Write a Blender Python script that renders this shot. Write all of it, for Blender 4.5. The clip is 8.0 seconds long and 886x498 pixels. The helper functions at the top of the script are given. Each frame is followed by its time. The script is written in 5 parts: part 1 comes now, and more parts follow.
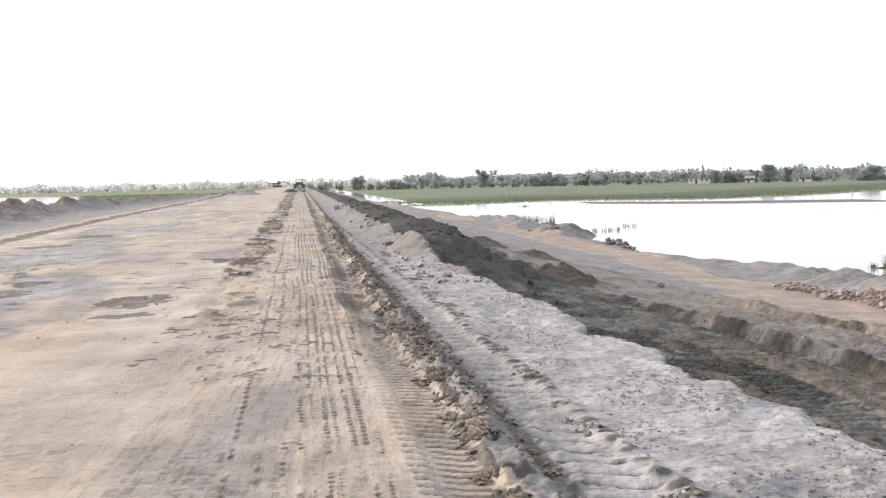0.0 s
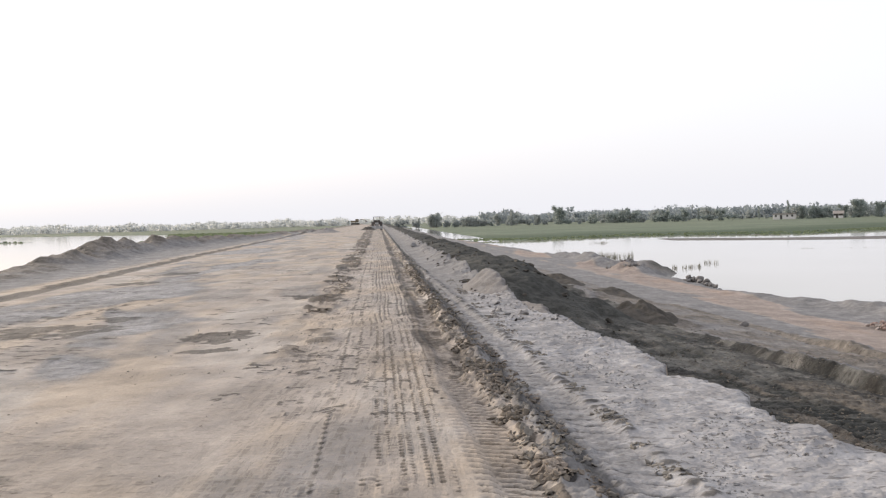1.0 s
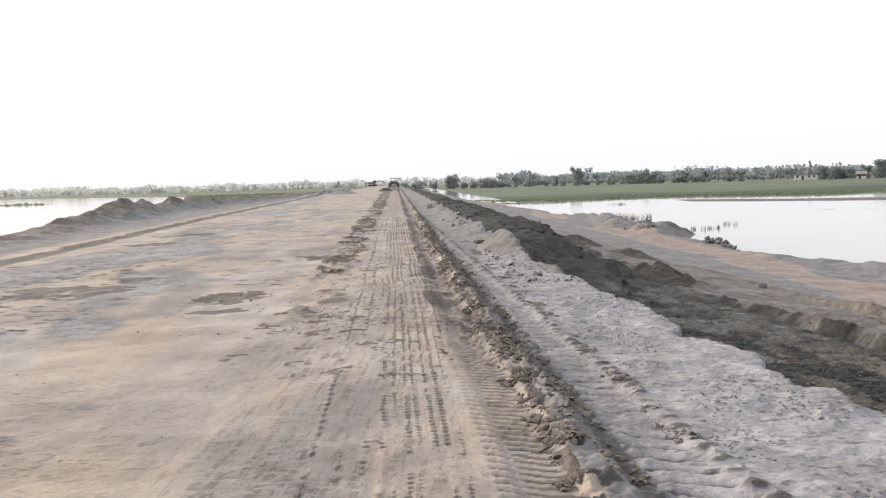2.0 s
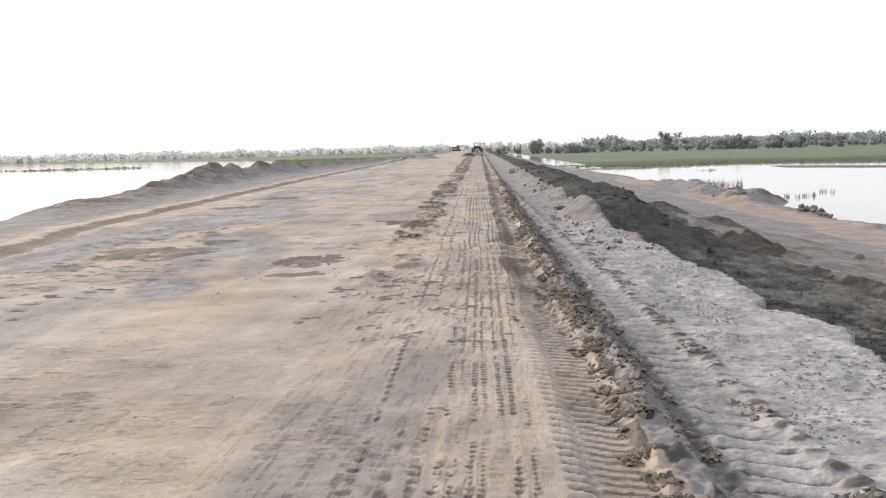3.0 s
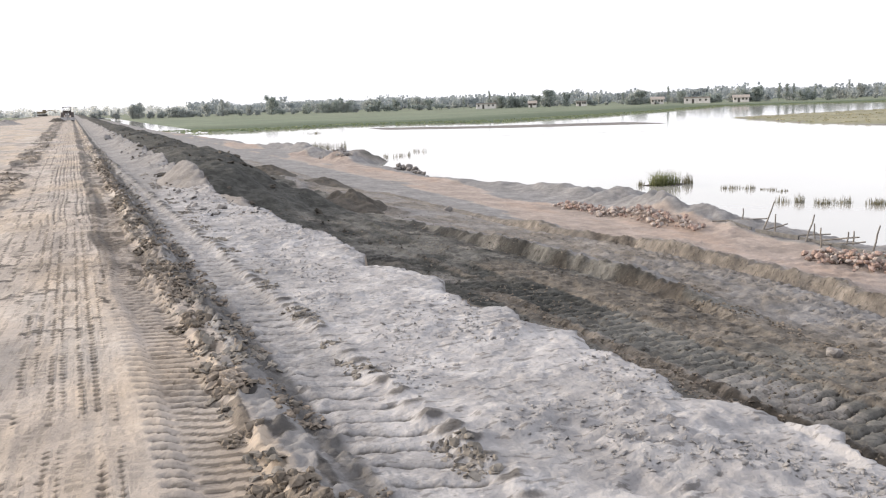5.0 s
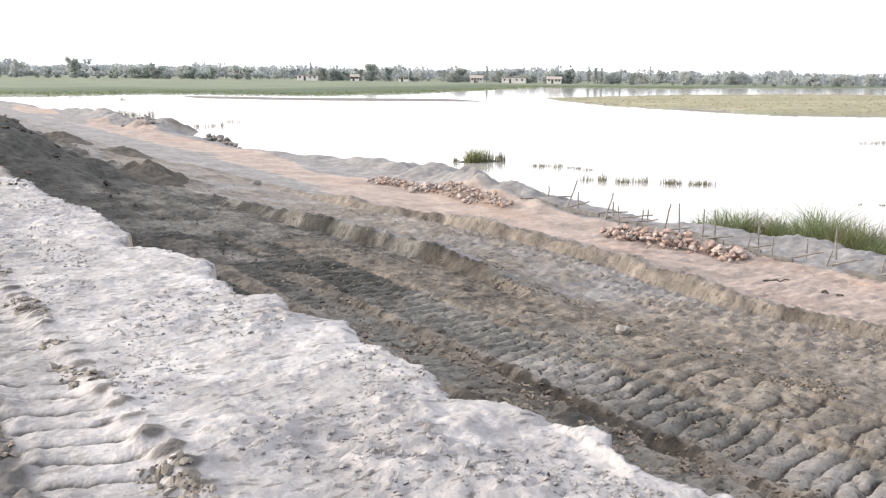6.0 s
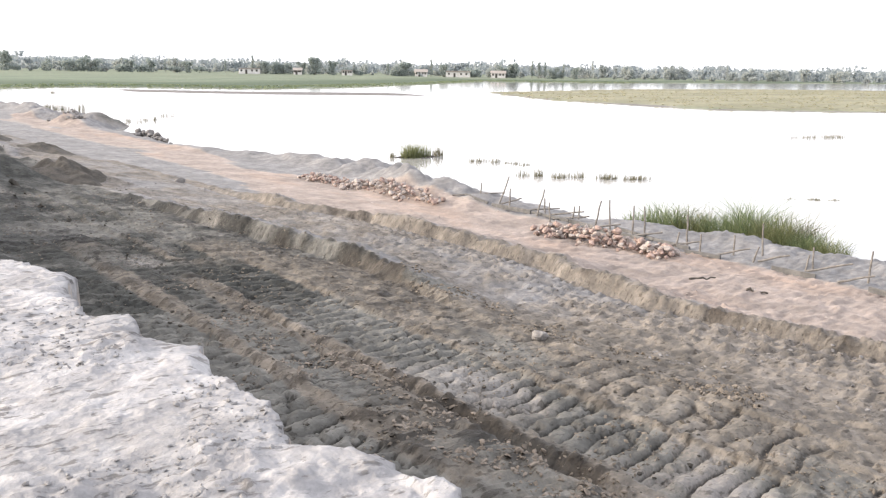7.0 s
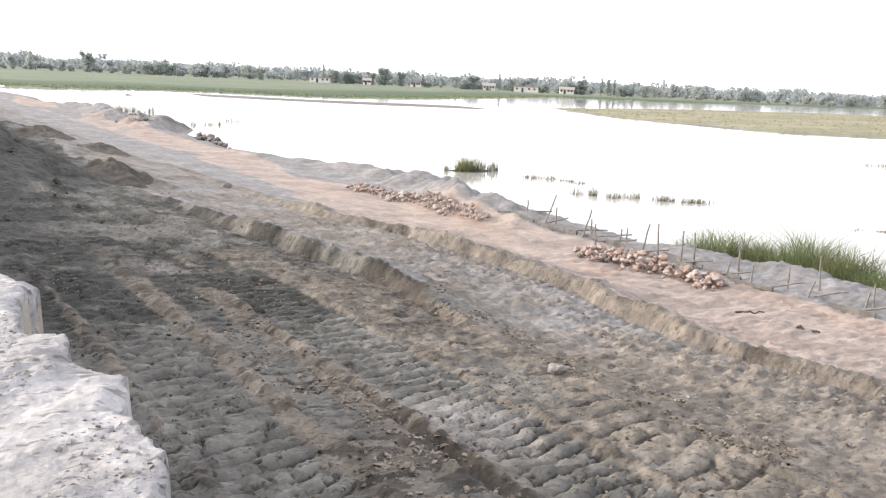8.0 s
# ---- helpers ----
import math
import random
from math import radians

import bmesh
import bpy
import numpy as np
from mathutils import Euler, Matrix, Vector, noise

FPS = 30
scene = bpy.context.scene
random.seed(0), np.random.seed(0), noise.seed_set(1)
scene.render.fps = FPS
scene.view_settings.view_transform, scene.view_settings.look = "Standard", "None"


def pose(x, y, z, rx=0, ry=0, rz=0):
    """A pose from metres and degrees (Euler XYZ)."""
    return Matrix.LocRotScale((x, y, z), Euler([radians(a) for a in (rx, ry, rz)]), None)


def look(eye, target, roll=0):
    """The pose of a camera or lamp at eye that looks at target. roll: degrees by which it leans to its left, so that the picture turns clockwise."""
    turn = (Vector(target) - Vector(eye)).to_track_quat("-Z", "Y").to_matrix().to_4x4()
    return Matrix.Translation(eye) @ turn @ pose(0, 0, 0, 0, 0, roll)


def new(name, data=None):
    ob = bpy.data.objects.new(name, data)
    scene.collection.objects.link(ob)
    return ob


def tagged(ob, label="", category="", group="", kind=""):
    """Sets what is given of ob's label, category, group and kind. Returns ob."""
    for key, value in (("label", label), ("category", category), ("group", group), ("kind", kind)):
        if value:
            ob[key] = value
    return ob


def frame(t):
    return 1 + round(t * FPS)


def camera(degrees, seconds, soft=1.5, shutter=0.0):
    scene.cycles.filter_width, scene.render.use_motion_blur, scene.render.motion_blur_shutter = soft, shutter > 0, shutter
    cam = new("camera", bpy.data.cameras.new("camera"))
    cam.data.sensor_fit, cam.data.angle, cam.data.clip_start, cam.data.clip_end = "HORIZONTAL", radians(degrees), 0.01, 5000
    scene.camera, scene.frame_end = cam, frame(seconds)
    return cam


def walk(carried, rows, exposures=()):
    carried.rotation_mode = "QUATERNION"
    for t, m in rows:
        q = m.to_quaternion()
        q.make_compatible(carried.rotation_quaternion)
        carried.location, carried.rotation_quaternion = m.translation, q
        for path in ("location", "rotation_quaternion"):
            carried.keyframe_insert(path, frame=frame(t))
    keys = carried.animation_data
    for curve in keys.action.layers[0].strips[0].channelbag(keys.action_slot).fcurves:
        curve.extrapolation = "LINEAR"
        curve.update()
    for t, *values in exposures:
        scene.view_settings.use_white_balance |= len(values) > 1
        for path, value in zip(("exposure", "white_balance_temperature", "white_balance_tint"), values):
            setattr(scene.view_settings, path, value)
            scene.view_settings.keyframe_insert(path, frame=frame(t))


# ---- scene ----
cam = camera(56.0, 8.0, soft=1.2)
PATH = [
    (0, (0.581, -0.025, 1.607), (0.731, 1.963, 1.443), -1.2),
    (0.5, (0.558, -0.047, 1.612), (0.526, 1.952, 1.537), -1.3),
    (1, (0.577, -0.066, 1.618), (0.547, 1.932, 1.547), -1.5),
    (2.3, (0.673, 0.15, 1.583), (0.546, 2.136, 1.381), -1.7),
    (2.5, (0.687, 0.18, 1.58), (0.494, 2.158, 1.357), -1.7),
    (3, (0.741, 0.189, 1.586), (0.467, 2.156, 1.346), -1.5),
    (3.5, (0.764, 0.238, 1.57), (0.526, 2.205, 1.299), -1.4),
    (4, (0.719, 0.327, 1.577), (0.82, 2.301, 1.272), -0.9),
    (4.5, (0.74, 0.411, 1.557), (1.142, 2.343, 1.23), -1.4),
    (5, (0.903, 0.502, 1.54), (1.52, 2.373, 1.192), -1.6),
    (5.2, (1.014, 0.524, 1.531), (1.716, 2.361, 1.169), -1.3),
    (6.3, (1.588, 0.964, 1.472), (2.652, 2.602, 1.044), 0.8),
    (6.5, (1.673, 0.967, 1.520), (2.760, 2.588, 1.085), 0.6),
    (7, (2.103, 1.087, 1.495), (3.206, 2.702, 1.072), 1.0),
    (7.5, (2.494, 1.210, 1.485), (3.548, 2.862, 1.087), 1.7),
    (8, (2.864, 1.292, 1.486), (3.844, 2.990, 1.089), 2.7),
]

EXPOSURES = [(0.0, 0.08), (0.5, -0.39), (1.2, -0.36), (2.4, -0.18), (3.5, -0.16), (4.0, 0.0), (4.5, -0.09), (5.2, 0.2), (6.4, 0.6), (8.0, 0.58)]
walk(cam, [(t, look(eye, target, roll)) for t, eye, target, roll in PATH], EXPOSURES)

# ---------------------------------------------------------------- sky and sun
SUN_AZ, SUN_EL = radians(-56), radians(18)
world = bpy.data.worlds.new("hazy_sky")
scene.world = world
world.use_nodes = True
wn, wl = world.node_tree.nodes, world.node_tree.links
wn.clear()
sky = wn.new("ShaderNodeTexSky")
sky.sky_type, sky.sun_disc = "NISHITA", False
sky.sun_elevation, sky.sun_rotation = SUN_EL, SUN_AZ
sky.air_density, sky.dust_density, sky.ozone_density, sky.altitude = 1.0, 8.0, 1.0, 0
bg_sky = wn.new("ShaderNodeBackground")
bg_sky.inputs["Strength"].default_value = 0.11
wl.new(sky.outputs[0], bg_sky.inputs["Color"])
bg_haze = wn.new("ShaderNodeBackground")
bg_haze.inputs["Color"].default_value = (0.945, 0.945, 1.0, 1)
bg_haze.inputs["Strength"].default_value = 1.2
add = wn.new("ShaderNodeAddShader")
wout = wn.new("ShaderNodeOutputWorld")
wl.new(bg_sky.outputs[0], add.inputs[0])
wl.new(bg_haze.outputs[0], add.inputs[1])
wl.new(add.outputs[0], wout.inputs["Surface"])

sun_data = bpy.data.lights.new("sun", "SUN")
sun_data.energy, sun_data.angle, sun_data.color = 3.0, radians(5), (1.0, 0.94, 0.87)
sun = new("sun", sun_data)
sun_dir = Vector((math.sin(SUN_AZ) * math.cos(SUN_EL), math.cos(SUN_AZ) * math.cos(SUN_EL), math.sin(SUN_EL)))
sun.matrix_world = look(sun_dir * 100, (0, 0, 0))

WATER_Z = -2.8
LAND_Z = -2.5


# ---------------------------------------------------------------- noise on arrays
def hash2(ix, iy, seed):
    h = (ix.astype(np.int64) * 374761393 + iy.astype(np.int64) * 668265263 + seed * 1442695041) & 0xFFFFFFFF
    h = ((h ^ (h >> 13)) * 1274126177) & 0xFFFFFFFF
    return ((h ^ (h >> 16)) & 0xFFFF) / 65535.0


def vnoise(x, y, seed=0):
    """Smooth value noise in -1..1 on arrays."""
    ix, iy = np.floor(x), np.floor(y)
    fx, fy = x - ix, y - iy
    fx, fy = fx * fx * fx * (fx * (fx * 6 - 15) + 10), fy * fy * fy * (fy * (fy * 6 - 15) + 10)
    a, b = hash2(ix, iy, seed), hash2(ix + 1, iy, seed)
    c, d = hash2(ix, iy + 1, seed), hash2(ix + 1, iy + 1, seed)
    return 2 * ((a + (b - a) * fx) * (1 - fy) + (c + (d - c) * fx) * fy) - 1


def fbm(x, y, octaves=4, seed=0, gain=0.5):
    total, amp, norm = 0, 1.0, 0
    for k in range(octaves):
        total = total + amp * vnoise(x * 2 ** k + 17.3 * k, y * 2 ** k - 9.1 * k, seed + k)
        norm += amp
        amp *= gain
    return total / norm


def smooth(a, b, v):
    t = np.clip((v - a) / (b - a), 0, 1)
    return t * t * (3 - 2 * t)


def band(lo, hi, soft, v):
    return smooth(lo - soft, lo + soft, v) * (1 - smooth(hi - soft, hi + soft, v))


def bump(v, centre, width):
    return np.exp(-((v - centre) / width) ** 2)


# ---------------------------------------------------------------- the plan
# s runs across the embankment from the wheel rut, y along it
def across(x, y):
    return x - 1.22 + 0.092 * y


def x_of(s, y):
    return s + 1.22 - 0.092 * y


def line(y, *knots):
    return np.interp(y, [k[0] for k in knots], [k[1] for k in knots])


def lip(y):
    """The broken edge of the pale strip."""
    e = line(y, (1.0, 2.8), (3.1, 2.72), (3.4, 2.81), (3.9, 2.76), (4.1, 2.59), (4.5, 2.73), (5.0, 2.62), (5.55, 2.77), (5.75, 2.68), (6.2, 2.56),
             (6.5, 2.4), (6.7, 2.43), (7.6, 2.72), (8.4, 2.34), (9.7, 2.46), (11, 2.36), (12.3, 2.34), (14.7, 2.2), (16.3, 2.05), (20, 2.0), (30, 1.9), (60, 1.8))
    near = smooth(22, 14, y)
    chip = vnoise(y * 6.0, y * 0 + 8.3, 6)
    return e + near * (0.08 * vnoise(y * 2.1, y * 0 + 3.3, 5) + 0.04 * np.sign(chip) * np.abs(chip) ** 0.75 + 0.025 * vnoise(y * 15, y * 0, 7) + 0.012 * vnoise(y * 31, y * 0, 8))


def left_edge(y):
    return line(y, (0, -12.5), (24, -14.6), (38, -17.2), (55, -20), (71, -20.5), (92, -18.5), (130, -16), (200, -14), (400, -12)) + 0.8 * vnoise(y * 0.11, y * 0, 11)


def scarp(y):
    return line(y, (2, 7.0), (6.6, 7.4), (8.5, 7.77), (10, 8.15), (11.5, 8.45), (12.7, 8.56), (15, 8.25), (17, 8.0), (20, 7.7), (23, 7.3), (28, 7.4), (40, 8.4), (80, 9)) \
        + 0.10 * vnoise(y * 0.8, y * 0, 13) + 0.03 * vnoise(y * 2.6, y * 0, 14)


def berm_line(y):
    return line(y, (2, 11.9), (6.5, 11.6), (7.6, 11.42), (9.3, 11.2), (10.9, 11.5), (12.5, 12.1), (14.2, 12.2), (16, 12.15), (18, 12.1), (19.4, 11.35),
                (20.6, 11.1), (24, 11.25), (28, 11.4), (36, 11.2), (80, 11))


def berm(y):
    return berm_line(y) + 0.12 * vnoise(y * 0.9, y * 0, 15) + 0.07 * vnoise(y * 2.7, y * 0, 16)


def shore(y):
    return line(y, (0, 21.5), (9, 20.6), (11, 20.4), (14.5, 19.9), (16.8, 19.4), (20.5, 19.0), (22.8, 18.6), (25.6, 20.3), (32, 21.4), (37, 19.8), (42.6, 18.0),
                (51, 18.4), (58, 18.6), (61.5, 21.6), (65, 21.6), (67, 18.6), (72, 20.5), (80, 21), (88, 18.3), (96, 17.5), (104, 19), (120, 17), (143, 16.4), (158, 14)) \
        + 0.25 * vnoise(y * 0.7, y * 0, 18) + 0.12 * vnoise(y * 2.3, y * 0, 19)


def far_land(x, y):
    """Height of the flats outside the embankment: marsh, sandbars and islands above the water, lake bed below it."""
    wob = 5 * fbm(x * 0.03, y * 0.03, 3, 31) + 1.5 * vnoise(x * 0.25, y * 0.25, 35)
    shore_y = line(x, (-30, 170), (0, 160), (15, 153), (37, 165), (66, 153), (90, 166), (131, 197), (190, 250), (240, 236), (466, 262), (1500, 300))
    d = y - shore_y + wob * 0.6
    right = np.where(x > -40, d, -50)
    # low sandbar
    bar_y = line(x, (30, 141), (37, 136.5), (53, 124), (78, 115.5), (84, 114))
    bar = np.minimum(6.5 + 0.6 * vnoise(x * 0.2, y * 0, 3) - np.abs(y - bar_y - 6.0), np.minimum(x - 36, 78 - x))
    # grassy island
    isl_near = line(x, (80, 70), (87, 66), (101, 57), (140, 48), (400, 20))
    isl_far = line(x, (84, 90), (92, 112), (99, 131), (150, 147), (200, 150), (260, 134), (420, 120))
    isl = np.minimum(np.minimum(y - isl_near, isl_far - y), (x - 86) * 1.5) + 0.35 * wob
    # flats on the other side
    lsh = line(x, (-2000, 700), (-430, 640), (-250, 520), (-150, 430), (-100, 300), (-92, 242), (-70, 225), (-40, 150), (-20, 120))
    left = np.where(x < 0, y - lsh + wob, -50)
    pond = bump(x, -60, 14) * bump(y, 330, 30) * 60
    spit = np.minimum(6 + wob - np.abs(y - 305 - 0.1 * x), np.minimum(x + 205, -150 - x))
    spit2 = np.minimum(4 + wob - np.abs(y - 205 + 0.35 * (x + 60)), np.minimum(x + 96, -45 - x))
    every = np.maximum.reduce([right, bar, isl, left - pond, spit, spit2])
    z = WATER_Z + np.clip(every * 0.06, -0.9, LAND_Z - WATER_Z)
    z = np.where(bar >= every - 1e-6, np.minimum(z, WATER_Z + 0.10), z)
    grass = smooth(-1.0, 1.5, np.maximum.reduce([right, isl - 0.7, left - pond, spit, spit2]))
    dry = smooth(0, 3, isl) + smooth(200, 420, y + 0.6 * x) * 0.15
    return z, grass, np.clip(dry, 0, 1)


def bars(v, period, sharp=1.0):
    """Lug prints: 1 in the pressed slots, with a steep far side."""
    t = v / period - np.floor(v / period)
    return smooth(0.0, 0.16, t) * (1 - smooth(0.30, 0.62, t))


def slots(v, period, width=0.17):
    """Narrow pressed slots between rounded ribs."""
    t = v / period - np.floor(v / period)
    return np.exp(-((t - 0.5) / width) ** 2)


def terrace(v, steps_, sharp=0.35):
    """Turns smooth relief into flat plates with small broken edges."""
    k = v * steps_
    f = k - np.floor(k)
    return (np.floor(k) + smooth(0.5 - sharp, 0.5 + sharp, f)) / steps_


def cracked(x, y, seed):
    """Angular crumbs: 0 in the gaps to 1 on flat-topped lumps."""
    wx, wy = x + 0.35 * vnoise(x * 1.3, y * 1.3, seed), y + 0.35 * vnoise(x * 1.3, y * 1.3, seed + 1)
    return smooth(-0.15, 0.30, vnoise(wx, wy, seed + 2)) * (0.6 + 0.4 * hash2(np.floor(wx), np.floor(wy), seed))


def ground_form(x, y):
    """Height and soils of the ground at plan places x, y."""
    s = across(x, y)
    E, L, S1, B2, SH = lip(y), left_edge(y), scarp(y), berm(y), shore(y)
    n_lo, n_mid, n_hi = fbm(x * 0.35, y * 0.35, 4, 41), fbm(x * 1.7, y * 1.7, 4, 51), fbm(x * 7.0, y * 7.0, 3, 61)
    n_fine = vnoise(x * 26, y * 26, 65)
    near = smooth(30, 12, y)

    # --- deck of the embankment
    deck = -0.02 * np.clip(-s - 6, 0, 20) + 0.035 * n_lo + 0.012 * n_mid
    streak = fbm(s * 5.0, y * 0.35, 3, 71)
    ripple = np.clip(fbm(s * 1.6, y * 5.5, 3, 73), -0.1, 0.6)
    scuff = smooth(0.22, 0.42, fbm(s * 2.2, y * 4.0, 4, 74)) * smooth(-0.1, 0.25, n_lo + 0.1) * smooth(3.5, 6, y) + 0.5 * smooth(0.34, 0.44, fbm(s * 3.5, y * 9.0, 3, 75)) * smooth(-0.2, 0.2, vnoise(x * 0.6, y * 0.6, 76))
    deck = deck + np.where(s < 0.2, 0.010 * streak + 0.004 * n_hi + 0.006 * n_mid + 0.007 * terrace(ripple, 5, 0.2) * band(-9, -2.0, 0.8, s) * smooth(6.5, 9, y) + 0.005 * scuff, 0)
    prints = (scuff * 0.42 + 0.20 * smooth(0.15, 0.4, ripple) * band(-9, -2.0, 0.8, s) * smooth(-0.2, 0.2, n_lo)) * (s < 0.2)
    # narrow tread prints left of the rut
    for c, w, per, dep in ((-0.17, 0.016, 0.075, 0.011), (-0.24, 0.014, 0.065, 0.010), (-0.32, 0.020, 0.080, 0.014), (-0.40, 0.016, 0.070, 0.012), (-0.50, 0.014, 0.065, 0.009), (-0.56, 0.018, 0.075, 0.013), (-0.65, 0.016, 0.070, 0.012), (-0.73, 0.020, 0.080, 0.013),
                           (-0.83, 0.022, 0.10, 0.010), (-0.97, 0.024, 0.22, 0.011), (-1.14, 0.024, 0.14, 0.008)):
        keep = smooth(-0.15, 0.2, vnoise(y * 0.45 + c * 19, y * 0 + c * 7, 77) + 0.42 + 0.12 * smooth(7, 12, y))
        cell = (y + 0.4 * s + 0.03 * n_mid + 0.013 * n_hi) / per + c * 37.3
        print_in = keep * band(c - w, c + w, 0.012, s + 0.04 * vnoise(y * 0.4, y * 0, 78) + 0.012 * n_hi) * (0.30 + 0.70 * bars(cell, 1.0) * (0.35 + 0.65 * hash2(np.floor(cell), np.floor(cell) * 0, 79))) * smooth(-0.75, -0.15, n_mid + 0.6 * n_hi)
        deck = deck - 1.8 * dep * print_in + 0.5 * dep * keep * bump(s, c + 2.2 * w, w)
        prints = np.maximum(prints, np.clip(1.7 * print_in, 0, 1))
    # torn crust
    tear = smooth(0.38, 0.45, fbm(s * 4.6 + 0.8 * n_hi, y * 7.5 + 0.8 * n_hi, 4, 175)) * smooth(-0.05, 0.2, vnoise(x * 0.8, y * 0.5, 176) + 0.35 * band(-2.1, -1.3, 0.2, s) - 0.15) * band(-9.5, -0.1, 0.1, s)
    tear = tear * smooth(3.5, 6.5, y)
    deck = deck + 0.007 * tear
    # old lug prints on the grey side of the deck
    row = (y + 0.15 * n_mid + 0.03 * n_hi) / 0.40
    col = s / 0.34 + 0.7 * hash2(np.floor(row), np.floor(row) * 0, 181) + 0.4 * n_mid
    old_lugs = slots(row, 1.0, 0.22) * smooth(0.30, 0.55, hash2(np.floor(row), np.floor(col), 182)) * smooth(0.5, 0.3, np.abs(col - np.floor(col) - 0.5)) \
        * band(-8.2, -3.8, 0.6, s + 1.2 * n_lo) * smooth(5, 8, y) * smooth(26, 16, y) * smooth(-0.25, 0.1, n_lo + 0.5 * n_mid + 0.12)
    deck = deck - 0.030 * old_lugs
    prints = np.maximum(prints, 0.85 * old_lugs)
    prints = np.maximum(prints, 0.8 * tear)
    # crust edge with thrown clods further along
    crust = band(-2.0 - 0.006 * y, -1.35, 0.12, s + 0.12 * vnoise(y * 0.9, y * 0, 79)) * smooth(5.0, 16, y)
    deck = deck + crust * (0.07 * np.clip(n_mid * 1.6 + 0.4 * n_hi, -0.5, 1))
    # rut 1: transverse ribs in a shallow trough
    w1 = 0.05 * vnoise(y * 0.6, y * 0, 81) - line(y, (4, 0.07), (8, 0.04), (14, 0.0))
    flake = smooth(0.02, 0.22, vnoise(s * 8.0 + 0.6 * n_mid, y * 4.2 + 0.6 * n_lo, 85) + 0.55 * n_hi)
    rut1 = band(-0.06, 0.27, 0.04, s + w1)
    rib1 = bars(y + 0.25 * s + 0.09 * n_mid + 0.02 * n_hi, 0.105)
    rut1_in = band(-0.03, 0.25, 0.03, s + w1)
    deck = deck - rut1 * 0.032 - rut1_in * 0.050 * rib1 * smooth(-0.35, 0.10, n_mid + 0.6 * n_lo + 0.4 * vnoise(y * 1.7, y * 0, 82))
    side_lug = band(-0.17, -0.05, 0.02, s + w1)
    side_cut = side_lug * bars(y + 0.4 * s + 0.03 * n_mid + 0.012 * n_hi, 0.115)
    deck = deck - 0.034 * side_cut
    clod = band(0.26, 0.52, 0.04, s + w1 + 0.12 * n_mid)
    crumb = cracked(x * 11, y * 9, 201)
    patchy = smooth(-0.35, 0.35, vnoise(y * 1.1, y * 0 + 5, 83) + 0.5 * n_mid)
    deck = deck + clod * (0.008 + patchy * (0.036 * crumb * (0.6 + 0.8 * n_mid) + 0.022 * terrace(np.clip(n_mid + 0.15 * n_hi, -0.4, 1), 4, 0.15)) + 0.012 * n_hi)
    groove = band(0.52, 0.68, 0.05, s + w1)
    deck = deck - groove * (0.028 + 0.03 * n_mid)
    clod2 = bump(s, line(y, (4, 0.67), (6.5, 0.58), (9, 0.48), (14, 0.42)) + 0.04 * n_mid, 0.06) * smooth(-0.3, 0.3, vnoise(y * 0.8, y * 0 + 2, 86) + 0.3)
    deck = deck + clod2 * (0.02 + 0.045 * cracked(x * 13, y * 10, 205))
    between = band(0.24, 0.76, 0.06, s + w1)
    deck = deck + between * (0.022 * cracked(x * 9, y * 7, 241) + 0.016 * cracked(x * 21, y * 16, 243) + 0.012 * n_hi + 0.014 * n_fine)
    # rut 2 with larger lugs and a row of pressed lumps beside it
    c2 = 1.0 - 0.020 * np.minimum(y, 38)
    q = s - c2 + 0.5 * w1
    rut2 = band(-0.20, 0.20, 0.05, q)
    rib2 = slots(y + 0.35 * q + 0.06 * n_mid + 0.016 * n_hi, 0.205, 0.10) * smooth(-0.35, 0.1, n_mid + 0.7 * n_hi + 0.15 + 0.25 * np.abs(q) / 0.2)
    deck = deck - rut2 * (0.024 + 0.030 * rib2 + 0.006 * n_hi + 0.006 * n_fine)
    lumps = bump(q, 0.27, 0.08)
    knob = slots(y + 0.10 * n_mid + 0.1, 0.205, 0.26)
    deck = deck + lumps * (0.016 * knob + 0.020 * cracked(x * 14, y * 11, 247)) * (0.75 + 0.9 * n_mid) + 0.012 * n_hi * bump(q, 0.24, 0.12)
    # pale strip: trodden crumbly silt
    pale = band(0.62, 50, 0.08, s)
    billow = np.abs(fbm(x * 3.1, y * 3.1, 4, 91))
    foot = smooth(0.30, 0.46, vnoise(x * 2.6 + 0.3 * n_mid, y * 3.4, 93))
    torn = smooth(0.05, 0.30, n_mid + 0.5 * n_lo)
    deck = deck + pale * (1 - rut2) * (0.010 * terrace(0.3 - billow + 0.35 * n_hi, 7, 0.12) + 0.006 * n_hi + 0.006 * n_fine + 0.012 * n_mid
                                       + torn * (0.016 * cracked(x * 9, y * 15, 211) + 0.016 * cracked(x * 19, y * 27, 213)) - 0.026 * foot * smooth(-0.1, 0.3, n_lo + 0.1)) * (0.35 + 0.65 * smooth(1.1, 1.6, s))
    # tyre line by the far side of the deck
    c3 = line(y, (0, -6.9), (13.8, -8.85), (16.4, -9.4), (20, -9.95), (26, -10.15), (32, -10.4), (60, -11.5), (120, -12.5)) + 0.12 * vnoise(y * 0.5, y * 0, 80)
    deck = deck - 0.035 * bump(s, c3, 0.25) + 0.05 * bump(s, c3 - 0.55, 0.25) + 0.03 * bump(s, c3 - 1.5, 0.3)
